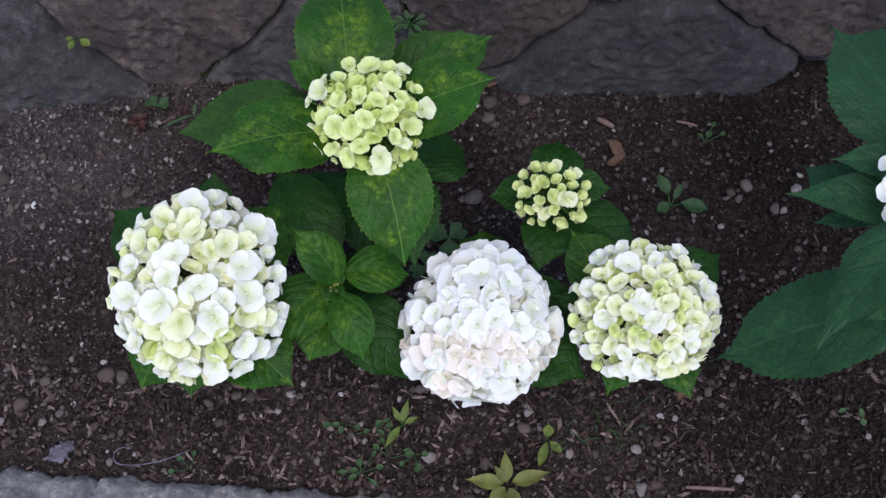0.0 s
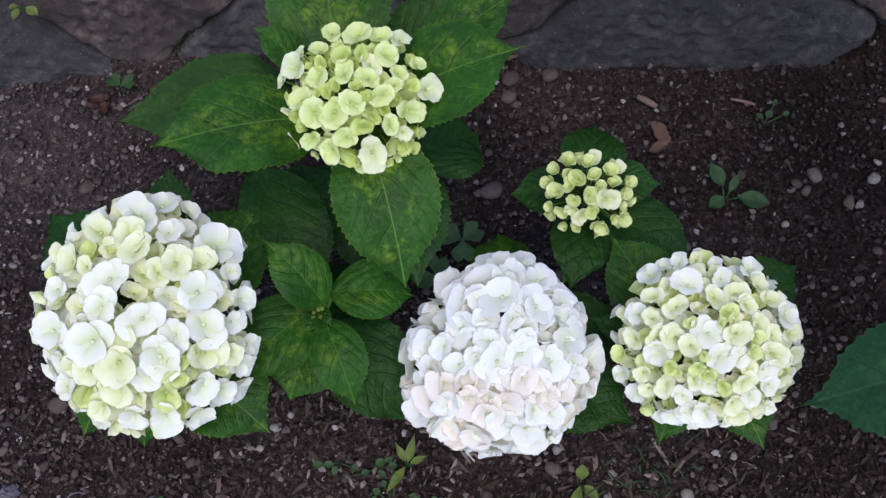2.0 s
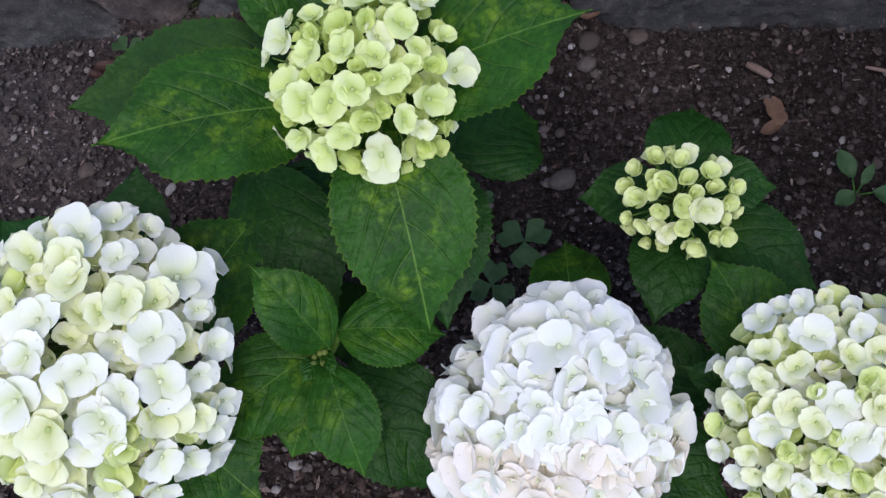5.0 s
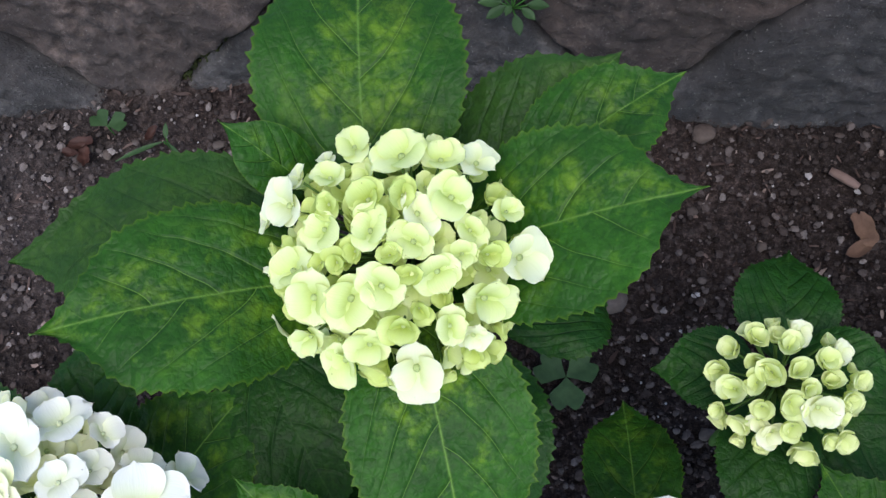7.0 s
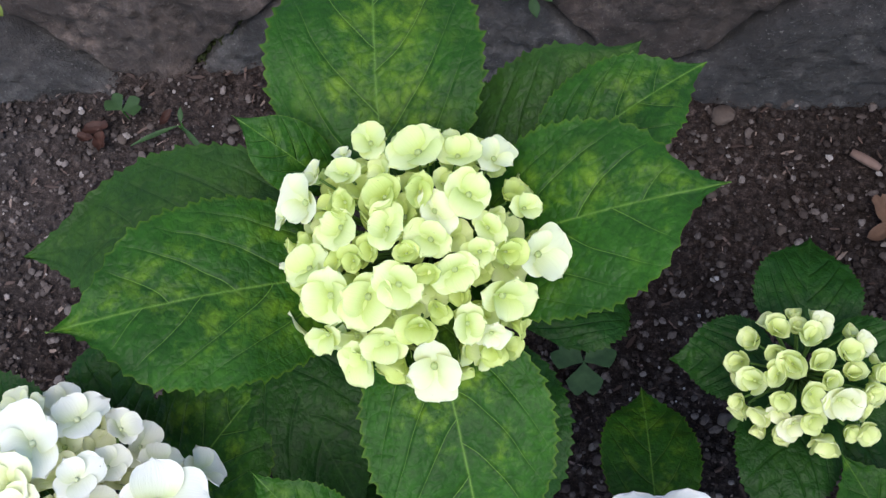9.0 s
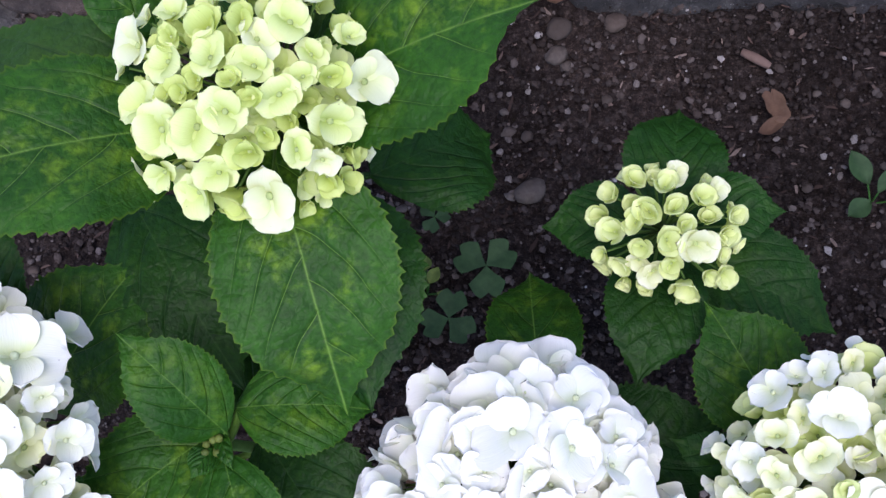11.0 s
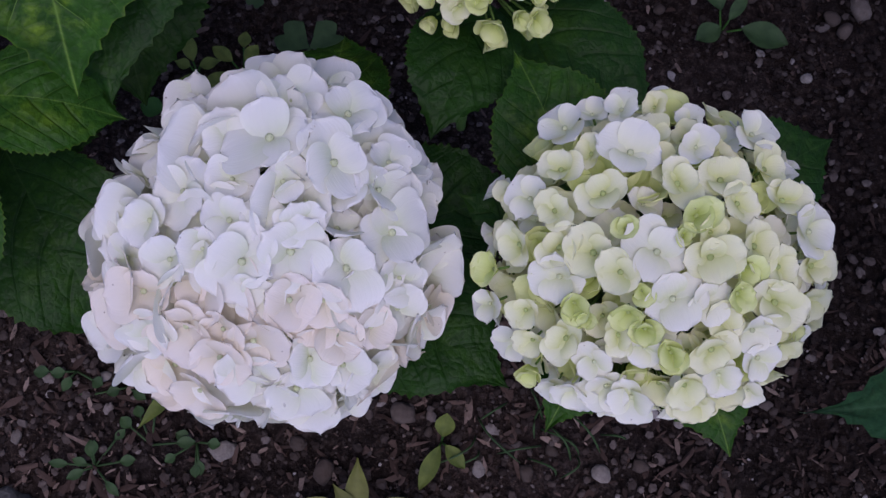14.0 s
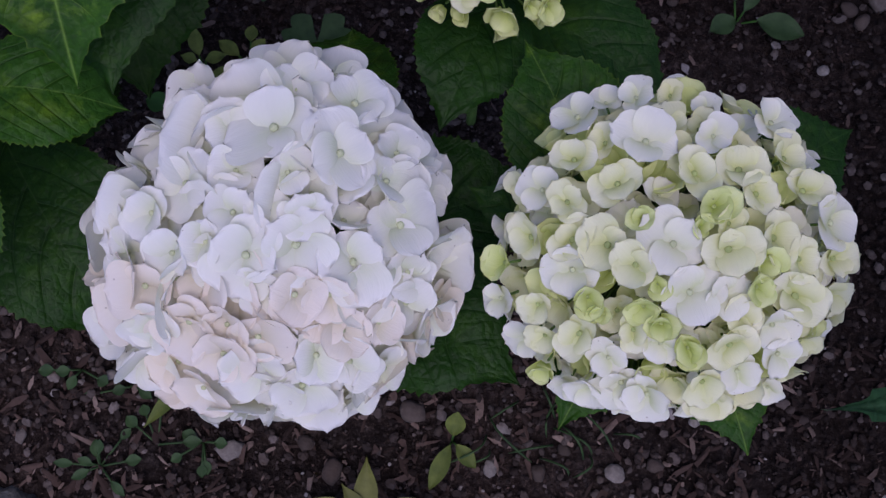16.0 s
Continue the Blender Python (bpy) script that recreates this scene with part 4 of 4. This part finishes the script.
add_leaf(p, node, (-0.108, 0.444, 0.303), (-0.117, 0.427, 0.31), 0.017, LEAF_YOUNG, seed=27, jagged=0.2)
add_leaf(p, node, (-0.107, 0.451, 0.302), (-0.096, 0.431, 0.310), 0.009, LEAF_YOUNG, seed=29, jagged=0.2)
bv, bf = [], []
rb = random.Random(4)
for k in range(9):
    v, f = ico(1)
    c0 = Vector((-0.109 + rb.uniform(-.005, .005), 0.444 + rb.uniform(-.005, .005), 0.306 + rb.uniform(-.002, .003)))
    bf += [tuple(len(bv) + i for i in q) for q in f]
    bv += [c0 + Vector(x) * 0.0024 for x in v]
link_mesh("bud", bv, bf, WEED_LIME, p, "cluster of tiny closed pale green buds")

# shoot with the large cream and white head
p = shoot("hydrangea shoot with large cream-white flower head over dark leaves")
add_stem(p, (-0.235, 0.47, -0.02), (-0.245, 0.445, 0.285), (0, 0.008, 0))
node = (-0.244, 0.45, 0.25)
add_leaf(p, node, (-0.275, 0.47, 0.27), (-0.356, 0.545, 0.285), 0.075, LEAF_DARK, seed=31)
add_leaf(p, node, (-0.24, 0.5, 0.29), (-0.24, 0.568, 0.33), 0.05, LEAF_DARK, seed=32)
add_leaf(p, node, (-0.225, 0.47, 0.25), (-0.165, 0.55, 0.29), 0.085, LEAF, seed=33)
add_leaf(p, node, (-0.27, 0.44, 0.25), (-0.324, 0.358, 0.22), 0.08, seed=34)
add_leaf(p, node, (-0.261, 0.406, 0.25), (-0.263, 0.345, 0.235), 0.046, seed=35)
add_leaf(p, node, (-0.23, 0.42, 0.25), (-0.154, 0.358, 0.24), 0.082, seed=36)
flower_head(p, (-0.245, 0.434, 0.331), (0.088, 0.095, 0.065), 22, CREAM_HEAD, CUP, 90, (17, 24), (2, 1, 1, 2, 1, 0), 2, "full rounded cream and white flower head", flutter=22, swell=1.15, under=95, under_kinds=(1, 1, 2), rim=36, steady=7)

# shoot with the white head
p = shoot("hydrangea shoot with dense white flower head tinged with pink")
add_stem(p, (0.05, 0.46, -0.02), (0.04, 0.428, 0.215), (0, 0.008, 0))
node = (0.041, 0.432, 0.18)
add_leaf(p, node, (0.058, 0.485, 0.19), (0.049, 0.587, 0.14), 0.06, seed=41)
add_leaf(p, node, (0.07, 0.425, 0.20), (0.160, 0.368, 0.235), 0.08, LEAF_DARK, seed=42)
add_leaf(p, node, (0.075, 0.44, 0.19), (0.165, 0.475, 0.21), 0.08, LEAF_DARK, seed=43)
flower_head(p, (0.041, 0.419, 0.265), (0.081, 0.084, 0.064), 22, WHITE_HEAD, FLAT, 90, (24, 33), (2, 2, 2, 1), 3, "dense white flower head with blush-pink lower florets", blush=True, depth=(0.05, 0.16), flutter=36, swell=1.06, under=60, under_kinds=(1, 2), rim=22, steady=11, dents=((112, 0.10, 22), (145, 0.11, 24)))

# shoot with the pale yellow head
p = shoot("hydrangea shoot with pale yellow-white flower head and dark leaves")
add_stem(p, (0.215, 0.46, -0.02), (0.217, 0.438, 0.235), (0, 0.008, 0))
node = (0.217, 0.442, 0.21)
add_leaf(p, node, (0.19, 0.465, 0.23), (0.148, 0.532, 0.26), 0.066, seed=51)
add_leaf(p, node, (0.238, 0.425, 0.22), (0.271, 0.346, 0.235), 0.06, seed=52)
add_leaf(p, node, (0.255, 0.472, 0.22), (0.317, 0.512, 0.24), 0.06, LEAF_DARK, seed=53)
add_leaf(p, node, (0.175, 0.436, 0.23), (0.127, 0.458, 0.25), 0.03, LEAF_DARK, seed=54)
add_leaf(p, node, (0.21, 0.42, 0.22), (0.180, 0.348, 0.24), 0.05, seed=55)
flower_head(p, (0.217, 0.427, 0.279), (0.082, 0.076, 0.062), 22, YELLOW_HEAD, CUP, 105, (14, 20), (1, 1, 2, 1, 0), 4, "rounded pale yellow and white flower head", flutter=22, swell=1.09, under=95, rim=22, steady=7)

# small shoot with the half-open head
p = shoot("small hydrangea shoot with half-open cluster of pale green buds")
add_stem(p, (0.13, 0.585, -0.02), (0.127, 0.575, 0.245), (0, 0.004, 0), 0.0035)
node = (0.128, 0.577, 0.215)
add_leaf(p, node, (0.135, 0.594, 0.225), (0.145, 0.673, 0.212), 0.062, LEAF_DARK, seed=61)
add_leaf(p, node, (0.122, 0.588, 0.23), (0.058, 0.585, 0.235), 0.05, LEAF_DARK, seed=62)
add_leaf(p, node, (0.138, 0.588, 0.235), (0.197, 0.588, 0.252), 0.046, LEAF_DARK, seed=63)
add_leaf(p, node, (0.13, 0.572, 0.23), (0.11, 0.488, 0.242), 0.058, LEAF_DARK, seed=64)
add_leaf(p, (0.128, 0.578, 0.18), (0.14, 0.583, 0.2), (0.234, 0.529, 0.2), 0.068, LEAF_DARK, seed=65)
flower_head(p, (0.127, 0.570, 0.265), (0.040, 0.036, 0.026), 22, YOUNG_HEAD, BUDS, 18, (7, 11), (0, 0, 1), 5, "open cluster of pale green and cream buds", flutter=18, swell=1.2)

# neighbouring shoot with long leaves
p = shoot("neighbouring hydrangea shoot with large grey-green pointed leaves")
add_stem(p, (0.49, 0.53, -0.02), (0.475, 0.465, 0.49), (0, 0.01, 0), 0.005)
node = (0.476, 0.470, 0.47)
low = (0.478, 0.48, 0.40)
add_leaf(p, low, (0.413, 0.361, 0.5), (0.27, 0.358, 0.33), 0.095, LEAF_BLUE, seed=71, belly=0.42, roll=0, droop=0.0, arch=0.02, full=1.7, point=0.92)
add_leaf(p, node, (0.406, 0.417, 0.55), (0.306, 0.313, 0.52), 0.058, LEAF_BLUE, seed=72, arch=0.06, roll=25, point=0.7, full=1.3)
add_leaf(p, node, (0.432, 0.459, 0.47), (0.319, 0.477, 0.47), 0.047, LEAF_BLUE, seed=73, arch=0.05, point=0.7, full=1.3)
add_leaf(p, node, (0.454, 0.489, 0.48), (0.358, 0.507, 0.48), 0.036, LEAF_BLUE, seed=74, point=0.65, arch=0.05)
add_leaf(p, low, (0.43, 0.474, 0.4), (0.37, 0.552, 0.38), 0.054, LEAF_BLUE, seed=75, point=0.65)
add_leaf(p, node, (0.46, 0.51, 0.45), (0.391, 0.67, 0.46), 0.115, LEAF_BLUE, seed=76, arch=0.08, point=0.75, full=1.6, belly=0.45)
add_leaf(p, low, (0.501, 0.627, 0.4), (0.421, 0.694, 0.4), 0.075, LEAF_BLUE, seed=77, point=0.65)
add_leaf(p, low, (0.419, 0.472, 0.43), (0.353, 0.464, 0.43), 0.021, LEAF_BLUE, seed=78, arch=0.05)
add_leaf(p, node, (0.394, 0.347, 0.55), (0.344, 0.332, 0.53), 0.016, LEAF_BLUE, seed=79, arch=0.05)
flower_head(p, (0.458, 0.455, 0.505), (0.070, 0.07, 0.05), 10, [(180, 66, 34, 2)], CUP, 60, (20, 27), (2, 2, 1), 6, "white flower head of the neighbouring shoot", flutter=12)


# ---- weeds and litter ----
def weed_leaf(centre, yaw, length, width, pitch=15, tip=1.0, n=10):
    """A small smooth leaf that starts at centre."""
    verts, faces, uvs = [], [], []
    m = Matrix.Translation(centre) @ Euler((0, -radians(pitch), yaw)).to_matrix().to_4x4()
    for i in range(n + 1):
        s = i / n
        w = width * 0.5 * math.sin(math.pi * s ** tip) ** (0.8 if tip == 1 else 1.15) if 0 < s < 1 else 0.0004
        for k in (-1, -0.5, 0, 0.5, 1):
            verts.append(m @ Vector((length * s, w * k, 0.12 * width * abs(k) - 0.18 * length * s * s)))
            uvs.append((s, k))
    for i in range(n):
        for k in range(4):
            a = i * 5 + k
            faces.append((a, a + 1, a + 6, a + 5))
    return verts, faces, uvs


def weed(place, leaves, label, material, stem_material=None, height=0.015, tip=1.0):
    """leaves: (yaw in degrees, length, width, pitch, reach of its stalk)."""
    base = Vector((*place, soil_height(*place) - 0.002)) if len(place) == 2 else Vector(place)
    w = tagged(empty("weed"), label, "weed")
    for yaw, length, width, pitch, reach in leaves:
        a = radians(yaw)
        top = base + Vector((math.cos(a) * reach, math.sin(a) * reach, height))
        v, f, uv = weed_leaf(top, a, length, width, pitch, tip)
        link_mesh("leaf", v, f, material, w, uvs=uv)
        sv, sf = tube(bend(base, top, 4), [0.0008] * 4, 5)
        link_mesh("stalk", sv, sf, stem_material or WEED, w)
    return w


def clover(place, size, turn=0, count=3):
    """Heart-shaped leaflets, notched at their outer ends, on one upright stalk."""
    c = tagged(empty("clover"), "small green clover with heart-shaped leaflets on the soil", "clover")
    base = Vector((*place, soil_height(*place) - 0.002))
    top = base + Vector((0, 0, 0.02))
    sv, sf = tube(bend(base, top, 4), [0.0007] * 4, 5)
    link_mesh("stalk", sv, sf, WEED, c)
    for k in range(count):
        m = Matrix.Translation(top) @ Euler((0, radians(-8 + 6 * k), radians(turn + 120 * k))).to_matrix().to_4x4()
        verts, faces = [], []
        for i in range(11):
            w = -1 + 0.2 * i
            end = 1.0 - 0.2 * math.exp(-(w / 0.22) ** 2) - 0.5 * abs(w) ** 3.5
            start = 0.55 * abs(w) ** 1.6
            for j in range(6):
                d = start + (end - start) * j / 5
                verts.append(m @ Vector((size * d, 0.56 * size * w * (0.35 + 0.65 * min(1, 2.2 * d)), size * (0.16 * abs(w) * d - 0.08 * d * d))))
        for i in range(10):
            for j in range(5):
                a = i * 6 + j
                faces.append((a, a + 1, a + 7, a + 6))
        link_mesh("leaflet", verts, faces, CLOVER, c)
    return c


clover((-0.402, 0.828), 0.019, 20, 2)
clover((0.013, 0.625), 0.027, 35)
clover((-0.016, 0.582), 0.024, 80)
clover((-0.030, 0.668), 0.014, 10)
weed((-0.348, 0.818), [(205, 0.046, 0.005, 6, 0.002), (-45, 0.036, 0.005, 6, 0.002), (95, 0.014, 0.005, 30, 0.002)], "low sprig with narrow grey-green leaves", CLOVER)
weed((0.322, 0.683), [(115, 0.03, 0.018, 20, 0.012), (215, 0.022, 0.017, 10, 0.006), (-15, 0.036, 0.022, 12, 0.012), (60, 0.024, 0.01, 25, 0.004)], "young weed with four oval green leaves", CLOVER)
weed((-0.069, 0.602), [(110, 0.024, 0.011, 25, 0.005), (255, 0.036, 0.016, 5, 0.006), (20, 0.016, 0.010, 15, 0.004), (170, 0.012, 0.009, 15, 0.003)], "yellow-green weed with pointed oval leaves", WEED_LIME, tip=0.8)
weed((-0.036, 0.607), [(150, 0.018, 0.011, 15, 0.008), (60, 0.015, 0.011, 15, 0.006), (-20, 0.016, 0.011, 10, 0.010), (215, 0.022, 0.011, 5, 0.010), (90, 0.012, 0.010, 15, 0.016)], "low green weed with small rounded leaves", WEED_LIME)
weed((-0.083, 0.567), [(0, 0.028, 0.026, 3, 0.010), (170, 0.018, 0.016, 5, 0.004)], "young weed with one broad rounded leaf", WEED)
weed((-0.046, 0.371), [(75, 0.03, 0.010, 30, 0.003), (235, 0.034, 0.010, 10, 0.004), (120, 0.022, 0.008, 20, 0.004), (20, 0.02, 0.008, 25, 0.004)], "yellow-green weed with narrow pointed leaves", WEED_LIME, tip=0.75)
weed((0.138, 0.352), [(85, 0.016, 0.014, 15, 0.003), (250, 0.032, 0.012, 10, 0.004), (-45, 0.02, 0.011, 10, 0.004)], "small yellow-green weed with three leaves", WEED_LIME)
weed((0.086, 0.295), [(175, 0.046, 0.02, 12, 0.006), (15, 0.048, 0.02, 12, 0.006), (95, 0.036, 0.016, 20, 0.004), (130, 0.026, 0.012, 30, 0.003), (-70, 0.036, 0.018, 12, 0.006), (230, 0.036, 0.018, 12, 0.006)], "star-shaped young plant with pointed olive leaves and red stem", WEED_OLIVE, WEED_RED, 0.02, 0.72)
rw = random.Random(9)
for cx, cy, n in ((-0.096, 0.312, 8), (-0.083, 0.368, 6), (-0.03, 0.335, 5), (-0.06, 0.33, 4), (0.38, 0.786, 4), (0.54, 0.40, 3), (-0.31, 0.316, 3), (-0.12, 0.375, 4)):
    leaves = [(rw.uniform(0, 360), rw.uniform(0.008, 0.014), rw.uniform(0.006, 0.009), rw.uniform(0, 15), rw.uniform(0.004, 0.024)) for _ in range(n)]
    weed((cx, cy), leaves, "tiny green seedling with small round leaves", CLOVER, CLOVER, height=0.006)
# rosette that grows from the joint of the wall
weed((-0.043, wall_y(0.125) - 0.043, 0.121), [(185, 0.019, 0.0095, 15, 0.008), (215, 0.018, 0.0095, 0, 0.006), (250, 0.010, 0.006, 10, 0.003), (285, 0.017, 0.0085, 0, 0.012), (350, 0.018, 0.0095, 20, 0.012), (20, 0.015, 0.008, 20, 0.012), (325, 0.014, 0.008, -5, 0.009), (160, 0.014, 0.008, 25, 0.006), (100, 0.014, 0.008, 30, 0.004), (60, 0.014, 0.008, 30, 0.006)], "small grey-green rosette growing from the wall joint", CLOVER, height=0.008)

# seedling higher up in the joint
weed((-0.494, wall_y(0.12) - 0.06, 0.112), [(250, 0.014, 0.010, 0, 0.006), (330, 0.016, 0.012, 0, 0.008), (200, 0.010, 0.008, 10, 0.004)], "tiny pale green seedling in a wall joint", WEED_LIME, WEED, 0.006)


def moss(points, count, seed, label):
    """Low cushions of moss along a joint, many small tufts in one mesh."""
    rm = random.Random(seed)
    bv, bf = ICO1
    verts, faces = [], []
    for _ in range(count):
        k = rm.randrange(len(points) - 1)
        p0, p1 = Vector(points[k]), Vector(points[k + 1])
        xz = p0.lerp(p1, rm.random()) + Vector((rm.gauss(0, 0.004), rm.gauss(0, 0.004)))
        at = Vector((xz.x, wall_y(xz.y) - 0.018 + rm.uniform(-0.006, 0.004), xz.y))
        r = rm.uniform(0.0012, 0.0034)
        o = len(verts)
        verts += [at + Vector((v[0] * r * rm.uniform(0.8, 1.2), v[1] * r, v[2] * r * rm.uniform(0.6, 1.2))) for v in bv]
        faces += [tuple(o + i for i in f) for f in bf]
    return tagged(link_mesh("moss", verts, faces, MOSS), label, "moss", kind="stuff")


moss([(-0.352, 0.0), (-0.331, 0.028), (-0.302, 0.05), (-0.282, 0.07)], 190, 3, "dark olive moss in the joint between stones")
moss([(-0.449, 0.03), (-0.408, 0.002), (-0.38, -0.012)], 70, 4, "thin dark moss along a wall joint")


def blade(points, label):
    v, f = tube(points, [0.0008] * (len(points) - 1) + [0.0003], 5)
    return tagged(link_mesh("grass_blade", v, f, CLOVER, smooth=True), label, "grass", "thin grass blades")


for k in range(16):
    x, y = 0.19 + rw.uniform(-0.05, 0.06), 0.375 + rw.uniform(-0.03, 0.03)
    q = Vector((x, y, soil_height(x, y)))
    e = q + Vector((rw.uniform(-0.035, 0.035), rw.uniform(-0.03, 0.03), 0.006))
    blade(bend(q, e, 7, (rw.uniform(-.008, .008), 0, 0.014)), "thin curling green grass blade on the soil")


def dead_leaf(x, y, size, yaw, material=None, label="curled dry brown leaf lying on the soil"):
    seed = int(1000 * x)
    verts, faces = [(0, 0, 0.004)], []
    n, rings = 26, 5
    for r in range(1, rings + 1):
        for k in range(n):
            a = 2 * math.pi * k / n
            edge = size * 0.5 * (0.8 + 0.22 * noise.noise(Vector((2 * math.cos(a), 2 * math.sin(a), seed))) + 0.1 * noise.noise(Vector((6 * math.cos(a), 6 * math.sin(a), seed))))
            px, py = 1.35 * edge * r / rings * math.cos(a), 0.7 * edge * r / rings * math.sin(a)
            verts.append((px, py, 0.003 + 0.22 * size * noise.noise(Vector((px * 70, py * 70, seed))) * r / rings + 0.004 * (r / rings) ** 2))
    for k in range(n):
        faces.append((0, 1 + k, 1 + (k + 1) % n))
    for r in range(rings - 1):
        for k in range(n):
            a, c = 1 + r * n + k, 1 + r * n + (k + 1) % n
            faces.append((a, a + n, c + n, c))
    ob = link_mesh("dead_leaf", verts, faces, material or DEAD)
    ob.matrix_world = Matrix.LocRotScale((x, y, soil_height(x, y) + 0.004), Euler((0.1, 0.1, yaw)), None)
    return tagged(ob, label, "dead leaf")


for x, y, size, yaw in ((-0.430, 0.816, 0.022, 0.3), (-0.424, 0.803, 0.020, 1.9), (-0.437, 0.805, 0.017, 2.8), (-0.365, 0.826, 0.016, 1.2)):
    dead_leaf(x, y, size, yaw, WEED_RED, "crumpled red-brown withered leaf beside the wall")
dead_leaf(0.251, 0.766, 0.029, -1.1)
dead_leaf(0.246, 0.749, 0.022, 0.6)
dead_leaf(0.074, 0.866, 0.026, 0.5)
dead_leaf(-0.035, 0.46, 0.025, 0.4)
dead_leaf(0.31, 0.41, 0.016, 1.0)


def stick(p, q, r, material, label):
    a, b2 = Vector((*p, soil_height(*p) + r)), Vector((*q, soil_height(*q) + r))
    v, f = tube(bend(a, b2, 5, (0, 0, 0.001)), [r * 0.8, r, r * 1.05, r, r * 0.75], 7)
    return tagged(link_mesh("stick", v, f, material), label, "stick")


stick((0.227, 0.819), (0.25, 0.806), 0.004, STICK, "short bleached pinkish piece of wood")
stick((0.34, 0.815), (0.37, 0.81), 0.002, STICK, "thin dry twig on the soil")
stick((0.31, 0.295), (0.37, 0.292), 0.0025, STICK, "thin dry twig on the soil")
hook = [Vector((-0.395 + 0.013 * math.cos(a), 0.331 + 0.011 * math.sin(a), 0.007)) for a in (1.0, 1.6, 2.2, 2.8, 3.4, 4.0, 4.5)]
hook += [Vector((-0.385 + 0.018 * k, 0.3195 + 0.0012 * k * k, 0.007 + 0.001 * (k % 2))) for k in range(5)]
v, f = tube(hook, [0.0009] * len(hook), 6)
tagged(link_mesh("twig", v, f, LITTER), "thin curled grey twig on the soil", "twig")


def scrap(x, y, size, seed):
    rs = random.Random(seed)
    verts, faces = [], []
    n = 9
    for i in range(n):
        for k in range(n):
            u, w = i / (n - 1) - 0.5, k / (n - 1) - 0.5
            verts.append((x + size * u * (1 - 0.5 * w + 0.5 * noise.noise(Vector((w * 4, seed, 1)))), y + size * w * (0.8 + 0.6 * noise.noise(Vector((u * 4, 2, seed)))), soil_height(x, y) + 0.006 + 0.006 * noise.noise(Vector((u * 5, w * 5, seed))) + 0.006 * noise.noise(Vector((u * 13, w * 13, seed)))))
    for i in range(n - 1):
        for k in range(n - 1):
            a = i * n + k
            faces.append((a, a + 1, a + n + 1, a + n))
    return tagged(link_mesh("withered_petals", verts, faces, LITTER), "crumpled pale grey withered petals on the soil", "petals")


scrap(-0.478, 0.334, 0.024, 3)
scrap(-0.468, 0.343, 0.018, 5)
